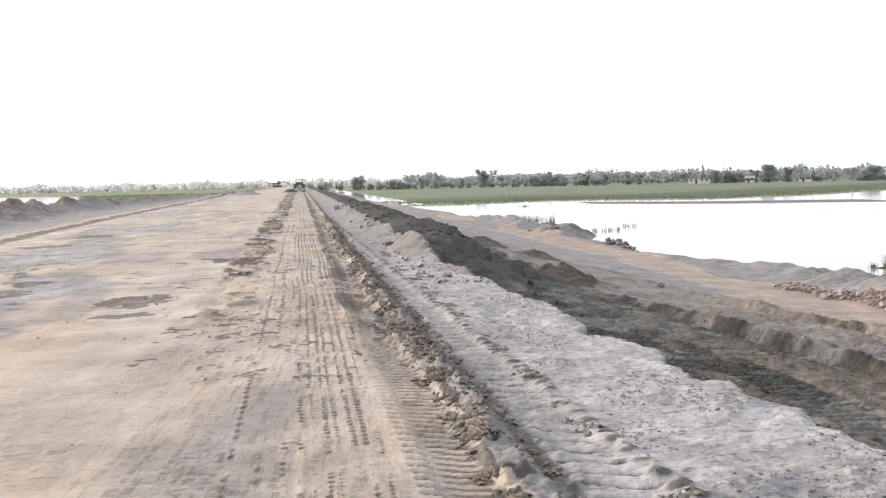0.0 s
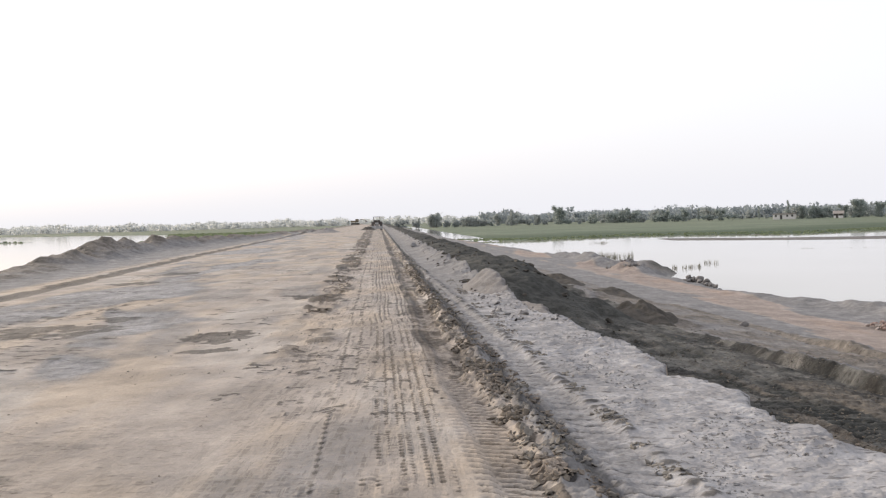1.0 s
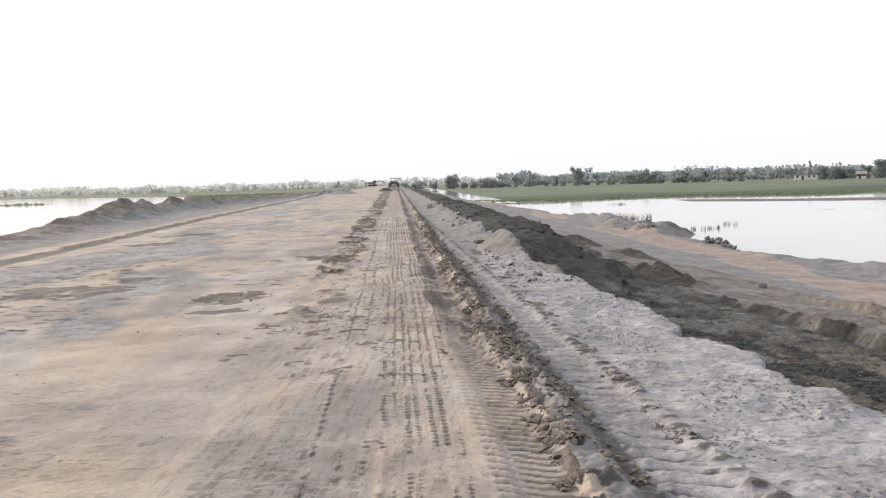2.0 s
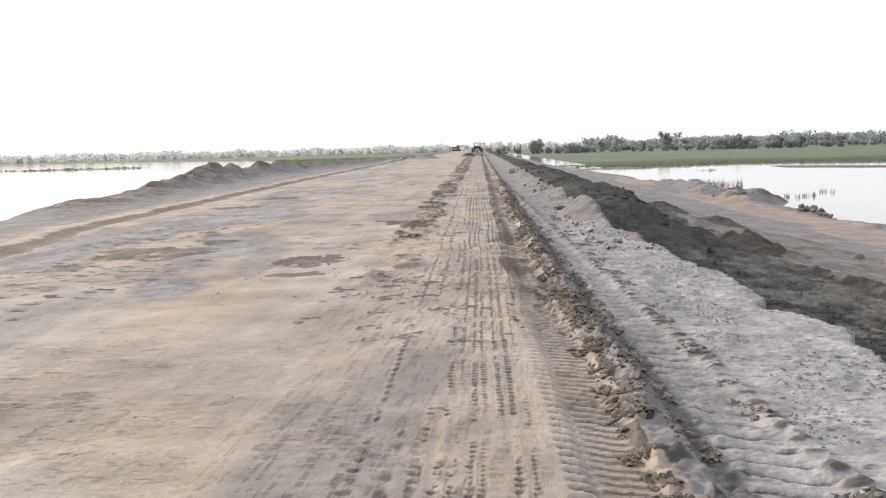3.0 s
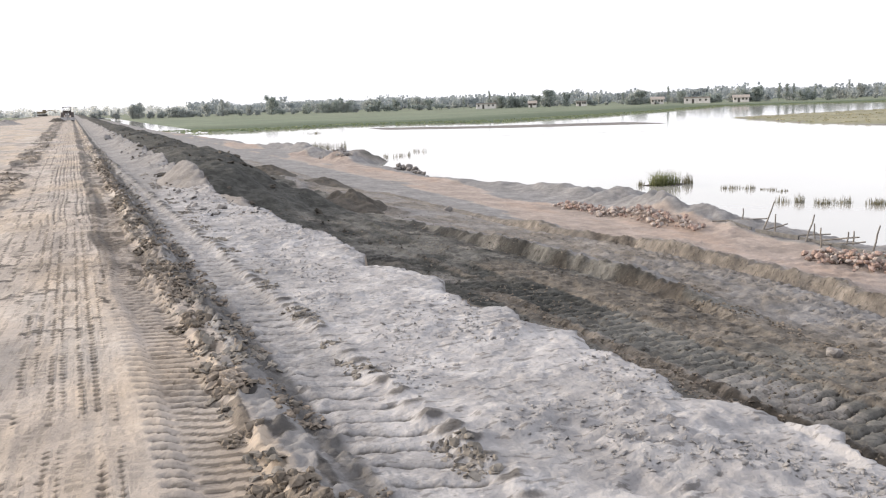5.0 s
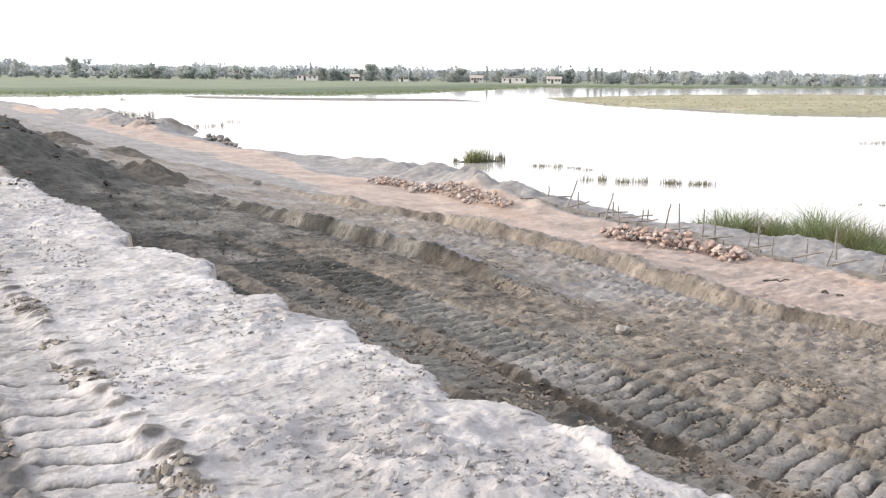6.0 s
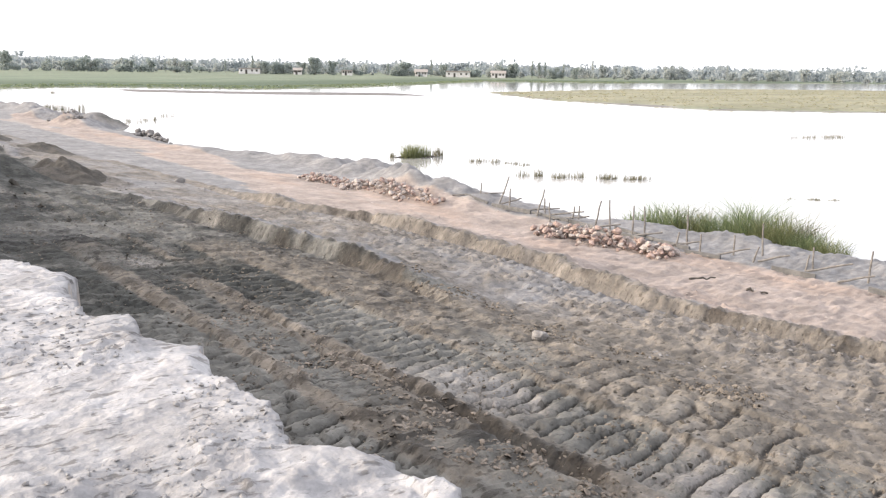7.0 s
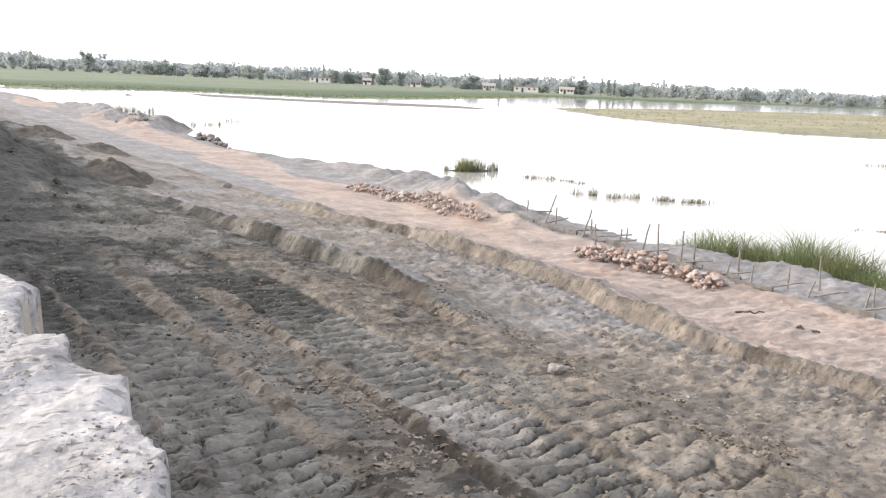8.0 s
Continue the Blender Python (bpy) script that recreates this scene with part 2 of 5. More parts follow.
    # hollows
    for hx, hy, hr, hd in ((-3.0, 11.9, 0.62, 0.09), (-2.7, 10.3, 0.45, 0.04), (-2.9, 18.9, 0.75, 0.12), (-5.5, 13.0, 0.8, 0.06), (-5.4, 14.6, 0.6, 0.05), (-6.9, 15.7, 0.7, 0.05), (-8.5, 25, 1.2, 0.06), (-9, 29.5, 1.4, 0.06), (-2.35, 7.2, 0.7, 0.04), (-6.3, 12.6, 0.5, 0.05), (-2.7, 5.2, 0.5, 0.03)):
        deck = deck - hd * np.exp(-(((x - hx + 0.5 * n_mid) / hr) ** 2 + ((y - hy + 0.9 * n_mid) / (hr * 1.5)) ** 2)) * (0.8 + 0.6 * n_mid)
    # spoil along the far edge
    spoil_h = line(y, (10, 0.01), (21, 0.02), (26, 0.20), (29, 0.28), (33, 0.26), (38, 0.55), (46, 0.72), (55, 0.92), (60, 0.75), (63, 0.7), (67, 0.85), (74, 0.7), (90, 0.75), (105, 0.5), (140, 0.5), (200, 0.3))
    ridge_s = L + 1.3
    spoil = bump(s, ridge_s, line(y, (20, 1.1), (50, 1.8), (100, 1.8))) * spoil_h * (0.92 + 0.75 * fbm(x * 0.45, y * 0.45, 4, 95) + 0.55 * fbm(x * 1.1, y * 1.1, 4, 96) + 0.15 * n_mid)
    deck = deck + spoil
    # grey and dark spoil on the near edge, further along
    heap_in = smooth(15.0, 19.0, y) * (1 - smooth(150, 200, y))
    grey_heap = bump(s, E + 0.1, 0.55) * heap_in * (0.26 + 0.22 * fbm(x * 0.9, y * 0.9, 4, 97) + 0.08 * n_mid)
    deck = deck + grey_heap + smooth(25, 45, y) * 0.12 * bump(s, E + 0.6, 1.0)

    # --- cut bench below the lip
    slope_far = smooth(18, 27, y + 1.5 * n_lo)
    bench = line(s, (2, -1.30), (5, -1.42), (7.5, -1.56), (9.5, -1.9), (11.2, -1.95), (12.2, -2.15), (14, -2.22), (16.8, -2.38), (18.5, -2.5), (20, -2.6))
    bench = bench + 0.035 * n_lo * smooth(13.5, 12, s) + 0.008 * n_mid + 0.006 * n_hi
    hummock = 0.28 + 0.25 * fbm(x * 0.22, y * 0.22, 3, 99)
    rise = smooth(20, 31, y + 0.9 * (s - E) + 1.5 * vnoise(x * 0.5, y * 0.5, 98))
    dark_far = line(s - E, (0, 0.05), (1.0, -0.25), (2.5, -0.75), (4.0, -1.3), (5.2, -1.6), (6.5, -1.7), (9, -2.05), (11, -2.15), (15, -2.4), (18, -2.6)) \
        + rise * line(s - E, (0, 0.03), (0.8, 0.42), (1.9, 0.75), (2.8, 0.72), (3.8, 0.3), (5, 0)) * (0.75 + 0.55 * hummock) \
        + 0.30 * fbm(x * 0.8, y * 0.8, 4, 101) * band(0.5, 7, 0.8, s - E) + 0.05 * n_mid
    # broad lug prints on the dark bench
    wet_shade = 0
    tracked = 0
    for c, w, per, dep, skew, y0, y1, wide in ((3.30, 0.24, 0.20, 0.060, 0.10, 0, 18, 0.22), (4.12, 0.46, 0.215, 0.095, -0.22, 0, 15, 0.25), (6.20, 0.50, 0.195, 0.080, -0.16, 0, 13.5, 0.60),
                                         (5.05, 0.22, 0.25, 0.035, 0.3, 7, 14, 0.4), (5.45, 0.26, 0.24, 0.090, 0.3, 12.5, 24, 0.5), (6.15, 0.26, 0.24, 0.080, -0.3, 13.5, 24, 0.5), (7.35, 0.50, 0.30, 0.048, -0.25, 2, 8.5, 0.55)):
        wander = s + 0.06 * vnoise(y * 0.4, y * 0 + c, 105)
        ends = 0.06 * vnoise(y * 3.1, y * 0 + c, 106)
        tr = band(c - w + ends, c + w - ends, 0.05, wander) * smooth(y0 - 1, y0 + 1, y) * (1 - smooth(y1 - 1, y1 + 1, y))
        ph = y + skew * (s - c) + 0.09 * vnoise(s * 2.6, y * 1.7, 108) + 0.05 * n_mid + 0.012 * n_hi
        kept = smooth(-0.32, 0.05, n_mid + 0.6 * n_lo + 0.12 + 0.4 * n_hi)
        cell = ph / per - np.floor(ph / per)
        rows_ = np.floor(ph / per)
        sc = (s - c) / wide + 0.9 * hash2(rows_, rows_ * 0, 119) + 0.5 * n_hi + 0.7 * n_mid
        gap = smooth(0.0, 0.07, cell) * (1 - smooth(0.16, 0.36, cell))
        cut = np.exp(-((sc - np.floor(sc) - 0.5) / 0.10) ** 2) * smooth(0.30, 0.02, np.abs(cell - 0.62) - 0.25)
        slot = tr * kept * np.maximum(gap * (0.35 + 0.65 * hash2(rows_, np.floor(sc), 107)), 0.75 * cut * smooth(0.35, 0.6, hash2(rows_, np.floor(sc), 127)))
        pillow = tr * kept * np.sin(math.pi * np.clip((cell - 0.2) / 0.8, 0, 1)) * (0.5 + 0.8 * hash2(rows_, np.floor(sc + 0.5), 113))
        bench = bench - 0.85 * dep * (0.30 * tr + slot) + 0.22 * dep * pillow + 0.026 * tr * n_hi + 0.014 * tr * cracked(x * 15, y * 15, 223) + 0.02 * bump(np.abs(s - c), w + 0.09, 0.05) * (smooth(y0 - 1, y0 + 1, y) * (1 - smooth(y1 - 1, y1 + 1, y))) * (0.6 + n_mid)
        # mask for slot shade painted together with wet mud
        wet_shade = np.maximum(wet_shade, slot)
        tracked = np.maximum(tracked, tr)
    bench = bench - 0.07 * bump(s, 5.48 + 0.03 * n_mid, 0.06) * smooth(12, 10, y) - 0.03 * bump(s, 4.60, 0.06)
    loose = (1 - tracked)
    dash = fbm(s * 3.4, y * 8.5, 3, 109)
    bench = bench + loose * (0.036 * terrace(dash, 6, 0.12) + 0.034 * cracked(x * 7, y * 10, 221) + 0.008 * n_hi) + 0.010 * cracked(x * 13, y * 17, 227) + 0.004 * n_fine
    drag = smooth(0.10, 0.24, dash) * loose
    # windrow 1
    h1 = line(y, (2, 0.0), (8, 0.02), (9.5, 0.07), (11.5, 0.20), (13, 0.30), (16.5, 0.30), (19, 0.16), (22, 0.10), (30, 0.05)) * (1.1 + 0.12 * vnoise(y * 1.4, y * 0, 107))
    d1 = s - S1
    bench = bench + h1 * np.where(d1 < 0, smooth(-0.30, -0.03, d1), np.exp(-(d1 / 0.7) ** 2)) * (0.95 + 0.07 * n_mid + 0.04 * n_hi + 0.05 * cracked(x * 9, y * 9, 229))
    # grey haul track with small square lugs
    d2s = s - berm_line(y)
    lug = band(-1.30, -0.28, 0.04, d2s + 0.03 * n_mid) * smooth(22, 19, y)
    pits = slots(y + 0.3 * d2s + 0.02 * n_mid, 0.23, 0.26) * slots(d2s + 0.53, 0.26, 0.30)
    bench = bench + 0.055 * lug * pits + 0.012 * n_hi * (s > 8.3) * (1 - 0.8 * lug) + 0.03 * bump(s, B2 - 1.6, 0.12)
    # windrow 2, with a steep face to the track
    h2 = line(y, (2, 0.34), (6.5, 0.30), (9.2, 0.24), (10.2, 0.42), (11.3, 0.40), (12, 0.36), (14, 0.42), (17.5, 0.42), (18.7, 0.2), (19.6, 0.30), (21, 0.42), (24, 0.34), (27.5, 0.50), (30, 0.2), (36, 0.08), (60, 0.0)) \
        * (0.78 + 0.14 * vnoise(y * 1.1, y * 0, 109) + 0.03 * vnoise(y * 4.5, y * 0, 110))
    d2 = s - B2
    bench = bench + h2 * np.where(d2 < 0, smooth(-0.26, -0.03, d2), np.exp(-(d2 / 0.8) ** 2)) * (0.93 + 0.12 * n_mid + 0.05 * n_hi + 0.05 * cracked(x * 8, y * 8, 231))
    # grey bank by the water
    bank = line(y, (6, 0.22), (14, 0.26), (18, 0.14), (20.7, 0.40), (22, 0.68), (25, 0.60), (29, 0.50), (31.5, 0.45), (34, 0.34), (37, 0.22), (44, 0.06), (54, 0.15), (57, 0.60), (62, 0.60), (66, 0.48), (72, 0.45), (77, 0.65), (82.5, 0.60), (85, 0.3), (90, 0.15), (100, 0.1))
    bank = bank * np.maximum(bump(s, SH - 1.9, 1.1), 0.55 * bump(s, SH - 0.9, 0.7)) * (0.95 + 0.6 * fbm(x * 0.9, y * 0.9, 4, 111) + 0.22 * n_mid + 0.10 * cracked(x * 3.5, y * 3.5, 112))
    side = bench * (1 - slope_far) + dark_far * slope_far + bank
    
    lipdrop = smooth(0.0, 0.05, s - E + 0.02 * n_hi)
    deck_edge = deck - 0.05 * bump(s, E, 0.06) * (1 - slope_far) * smooth(0.0, 0.5, vnoise(y * 3.3, y * 0, 9) + 0.2)
    z = deck_edge * (1 - lipdrop) + side * lipdrop
    # outer slopes into the water
    fall_r = smooth(-0.9, 0.5, s - SH)
    z_out, grass, dry = far_land(x, y)
    run_r = np.clip((s - SH + 0.9), 0, 60)
    z_r = np.maximum(z - 0.35 * run_r, WATER_Z - 0.8)
    z = np.where(s > SH - 0.9, np.where(s < SH + 25, np.maximum(z_r, z_out * smooth(2, 12, s - SH) + (WATER_Z - 0.8) * (1 - smooth(2, 12, s - SH))), z_out), z)
    run_l = np.clip(L - s, 0, 60)
    z_l = z - 0.55 * run_l
    z = np.where(s < L, np.maximum(z_l, z_out), z)
    on_bank = ((s > L - 3) & (s < SH + 1)).astype(float)
    end = smooth(420, 700, y)
    z = z * (1 - end) + z_out * end

    # --- soils
    m1 = n_mid * 0.12
    pale_line = bump(s, line(y, (5, 10.2), (8.6, 10.42), (10.6, 10.5), (11.7, 10.4), (15, 10.1), (18.6, 9.3), (23, 8.7)), 0.13 + 0.08 * n_mid) * smooth(-0.3, 0.2, n_mid + n_lo + 0.2) * smooth(24, 20, y)
    grey_deck = band(-8.5, -4.4, 0.7, s + 2.0 * n_lo + 0.05 * y) * smooth(-0.15, 0.35, fbm(s * 0.5, y * 0.16, 3, 121) + 0.22)
    white = 0.60 * pale_line + 0.58 * grey_deck + (0.5 * smooth(0.60, 0.80, s + m1) + 0.5 * smooth(0.9, 1.45, s + m1)) * (1 - smooth(0.0, 0.02, s - E)) * (1 - 0.75 * smooth(9, 24, y + 2 * n_lo))
    grey = np.maximum.reduce([band(0.46, 1.7, 0.10, s + m1) * 0.95, smooth(-0.5, -2.0, s - c3) * 0.9,
                              band(-8.5, -4.4, 0.7, s + 2.0 * n_lo + 0.05 * y) * smooth(-0.15, 0.35, fbm(s * 0.5, y * 0.16, 3, 121) + 0.22),
                              band(0.7, 40, 0.1, s) * (1 - lipdrop) * smooth(9, 24, y + 2 * n_lo),
                              0.85 * smooth(0.0, 0.4, fbm(s * 0.8, y * 0.25, 3, 123) - 0.05) * band(-9, -0.4, 0.5, s) * 0.6])
    far_side = smooth(8.0, 10.5, y)
    dark_end = (1 - smooth(-0.08, 0.12, s - S1 + 0.08 * n_mid)) * far_side + (1 - 0.30 * smooth(0.6, 1.8, s - S1 + 0.6 * n_mid) - 0.70 * smooth(1.6, 2.8, s - S1 + 0.6 * n_mid)) * (1 - far_side)
    bench_dark = lipdrop * dark_end * (1 - slope_far) * (0.90 - 0.45 * smooth(0.0, 0.5, fbm(s * 0.7, y * 0.35, 3, 117)) * smooth(4.2, 5.2, s)) + slope_far * lipdrop * (1 - smooth(4.8, 7.5, s - E + 0.9 * n_lo))
    grey_track = band(5.5, 6.4, 0.08, s + 0.1 * n_mid) * smooth(14, 11, y) + 0.4 * band(3.6, 4.5, 0.1, s + 0.1 * n_mid) * smooth(9, 6, y)
    bench_dark = bench_dark * (1 - 0.08 * grey_track * smooth(-0.5, 0.2, n_mid + 0.2))
    dark = np.clip(bench_dark + 0.8 * np.exp(-(((s - 8.45) / 0.42) ** 2 + ((y - 10.7) / 0.9) ** 2)) + 0.9 * bump(s, SH - 1.0, 1.3) * bump(y, 62.5, 3.0) + 0.6 * bump(s, SH - 0.6, 0.9) * bump(y, 76, 9), 0, 1)
    h1face = np.exp(-(np.minimum(d1, 0) / 0.2) ** 2) * (d1 < 0.1) * smooth(0.08, 0.2, h1)
    o_from = line(y, (20, 0.15), (27, 1.6), (40, 2.4))
    orange = smooth(-0.35, 0.35, d2 - o_from + 0.4 * n_mid) * (1 - smooth(0.0, 0.8, s - 16.1)) * (0.92 - 0.85 * smooth(-0.2, 0.3, fbm(s * 0.5, y * 0.13, 3, 131)) * smooth(22, 30, y))
    mudgrey = lipdrop * (1 - dark) * (1 - orange) 
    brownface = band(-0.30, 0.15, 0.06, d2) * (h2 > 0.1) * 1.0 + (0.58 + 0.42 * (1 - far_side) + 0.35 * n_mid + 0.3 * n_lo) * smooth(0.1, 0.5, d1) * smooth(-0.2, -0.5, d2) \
        + (0.62 + 0.5 * n_lo + 0.4 * n_mid) * (1 - (0.8 - 0.55 * smooth(6.5, 7.0, s)) * tracked) * lipdrop * smooth(20, 12, y) * (1 - smooth(8.2, 8.8, s)) + 0.5 * band(7.6, 8.8, 0.25, s + 0.4 * n_mid) * lipdrop * smooth(12, 10, y)
    brownface = brownface + (1 - lipdrop) * band(-9.5, -1.0, 0.5, s) * 0.52 * smooth(0.0, 0.45, fbm(s * 0.8 + 0.3 * n_mid, y * 0.45, 3, 183)) * smooth(9, 5, y)
    seep = np.exp(-(((s - 8.45 + 0.15 * n_mid) / 0.42) ** 2 + ((y - 10.7 + 0.5 * n_mid) / 0.9) ** 2))
    brownface = brownface * (1 - smooth(0.25, 0.6, seep))
    heap_dark = smooth(22, 27, y) * bump(s, ridge_s, 1.7)
    brownface = brownface + (0.75 + 0.4 * n_mid) * heap_dark
    # damp soil, with shade painted into the lug slots, ribs and behind knobs
    damp_shade = np.maximum.reduce([(0.35 + 0.5 * n_mid) * heap_dark, clod * (0.25 + 0.6 * flake), clod2 * 0.6, rut1_in * 0.9 * rib1, 0.9 * side_cut, groove * 0.6, crust * 1.0 * smooth(-0.15, 0.3, n_mid), 1.0 * band(-0.40, 0.18, 0.08, s - c3 + 0.1 * n_mid) * (0.95 + 0.4 * n_mid), 0.55 * bump(s, c3 - 1.15, 0.16),
                              lumps * knob * (0.95 + 0.5 * n_mid), prints, (wet_shade * 1.0 + (0.55 * drag + 0.45 * smooth(0.10, 0.40, fbm(s * 1.6, y * 0.5, 3, 115)) * loose) * (s < S1) + 0.5 * bump(s, 5.52, 0.10) * smooth(11, 9, y) * smooth(-0.4, 0.1, n_mid)) * lipdrop * (1 - slope_far), rut1 * 0.42, 0.95 * rut2 * rib2 * smooth(34, 18, y), 0.15 * rut2, 0.55 * lug * slots(y + 0.3 * d2s + 0.02 * n_mid + 0.085, 0.23, 0.20) * slots(d2s + 0.53, 0.26, 0.30), (0.34 + 0.5 * n_mid) * band(-0.28, 0.02, 0.05, d2) * (h2 > 0.12) * lipdrop, (0.52 + 0.5 * n_mid) * band(-0.32, 0.03, 0.05, d1) * (h1 > 0.12) * lipdrop, band(0.08, 0.66, 0.1, s + w1 + 0.1 * n_mid) * smooth(5, 9, y) * (0.28 + 0.62 * flake + 0.4 * n_mid) * smooth(140, 70, y), band(-0.20, 0.08, 0.06, s + w1) * smooth(7, 12, y) * (0.75 + 0.8 * n_mid), band(-1.75, -1.55, 0.06, s + 0.1 * n_mid) * smooth(-0.1, 0.25, n_mid + 0.4 * n_lo) * smooth(7, 12, y)])
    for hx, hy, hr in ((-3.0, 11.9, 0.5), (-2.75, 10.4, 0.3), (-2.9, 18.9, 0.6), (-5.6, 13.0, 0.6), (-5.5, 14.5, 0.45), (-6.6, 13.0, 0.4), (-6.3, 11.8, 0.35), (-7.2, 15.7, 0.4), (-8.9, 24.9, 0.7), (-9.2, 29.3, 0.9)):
        damp_shade = np.maximum(damp_shade, 1.0 * smooth(0.2, 0.6, np.exp(-(((x - hx + 0.6 * n_mid + 0.15 * n_hi) / hr) ** 2 + ((y - hy + 1.0 * n_lo + 0.3 * n_hi) / (hr * 1.1)) ** 2)) * (1 + 0.9 * n_mid)))
    damp_shade = np.clip(damp_shade, 0, 1) * on_bank
    off = 1 - on_bank
    worn = band(-1.9, -0.12, 0.4, s) * (0.75 + 0.6 * n_lo) + 0.18 * band(-9.0, -2.3, 0.4, s) * smooth(-0.1, 0.3, n_lo)
    inside = on_bank
    inland = y - line(x, (-30, 170), (0, 160), (15, 153), (37, 165), (66, 153), (90, 166), (131, 197), (190, 250), (240, 236), (466, 262), (1500, 300)) + 14 * fbm(x * 0.02, y * 0.05, 3, 141)
    lush = smooth(0, 6, inland) * (1 - smooth(26, 70, inland)) * (x > -40)
    spoil_soil = np.maximum(slope_far * (1 - smooth(3.6, 5.6, s - E + 0.9 * n_lo)), (0.74 + 0.5 * n_mid + 0.4 * n_lo - 0.15 * smooth(4.2, 5.2, s)) * smooth(8, 13, y) * (1 - smooth(-0.1, 0.1, s - S1))) * lipdrop
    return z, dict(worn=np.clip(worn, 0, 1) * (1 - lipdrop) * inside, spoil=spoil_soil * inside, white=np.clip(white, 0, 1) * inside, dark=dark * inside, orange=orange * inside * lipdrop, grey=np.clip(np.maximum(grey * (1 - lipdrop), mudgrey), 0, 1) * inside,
                   lush=lush, grass=grass * np.clip(off + end, 0, 1), damp_shade=damp_shade, brown=np.clip(brownface, 0, 1) * inside, sand=off * (1 - grass), dry=dry)


def ground_z(x, y):
    z, _ = ground_form(np.array([float(x)]), np.array([float(y)]))
    return float(z[0])


# ---------------------------------------------------------------- materials
def mat(name):
    m = bpy.data.materials.new(name)
    m.use_nodes = True
    nt = m.node_tree
    b = nt.nodes["Principled BSDF"]
    b.inputs["Specular IOR Level"].default_value = 0.25
    return m, nt, b


def rgb(nt, c):
    n = nt.nodes.new("ShaderNodeRGB")
    n.outputs[0].default_value = (*c, 1)
    return n.outputs[0]


def mix(nt, fac, a, b, kind="MIX"):
    n = nt.nodes.new("ShaderNodeMix")
    n.data_type, n.blend_type = "RGBA", kind
    for sock, v in ((n.inputs[0], fac), (n.inputs[6], a), (n.inputs[7], b)):
        if isinstance(v, (int, float)):
            sock.default_value = v
        elif isinstance(v, tuple):
            sock.default_value = (*v, 1)
        else:
            nt.links.new(v, sock)
    return n.outputs[2]


def maths(nt, op, a, b=0.0, c=0.0):
    n = nt.nodes.new("ShaderNodeMath")
    n.operation = op
    for sock, v in zip(n.inputs, (a, b, c)):
        if isinstance(v, (int, float)):
            sock.default_value = v
        else:
            nt.links.new(v, sock)
    return n.outputs[0]


def noise_tex(nt, scale, detail=4, rough=0.55, stretch=(1, 1, 1), coords="Object"):
    tc = nt.nodes.new("ShaderNodeTexCoord")
    mp = nt.nodes.new("ShaderNodeMapping")
    mp.inputs["Scale"].default_value = stretch
    nt.links.new(tc.outputs[coords], mp.inputs[0])
    n = nt.nodes.new("ShaderNodeTexNoise")
    n.inputs["Scale"].default_value, n.inputs["Detail"].default_value, n.inputs["Roughness"].default_value = scale, detail, rough
    nt.links.new(mp.outputs[0], n.inputs["Vector"])
    return n.outputs["Fac"]


def ramp(nt, v, lo, hi, out_lo=0.0, out_hi=1.0):
    n = nt.nodes.new("ShaderNodeMapRange")
    n.interpolation_type = "SMOOTHSTEP"
    for k, val in enumerate((lo, hi, out_lo, out_hi)):
        n.inputs[k + 1].default_value = val
    nt.links.new(v, n.inputs[0])
    return n.outputs[0]


def bump_node(nt, b, height, strength, dist):
    n = nt.nodes.new("ShaderNodeBump")
    n.inputs["Strength"].default_value, n.inputs["Distance"].default_value = strength, dist
    nt.links.new(height, n.inputs["Height"])
    nt.links.new(n.outputs[0], b.inputs["Normal"])


def attr(nt, name):
    n = nt.nodes.new("ShaderNodeAttribute")
    n.attribute_name = name
    return n.outputs["Fac"]


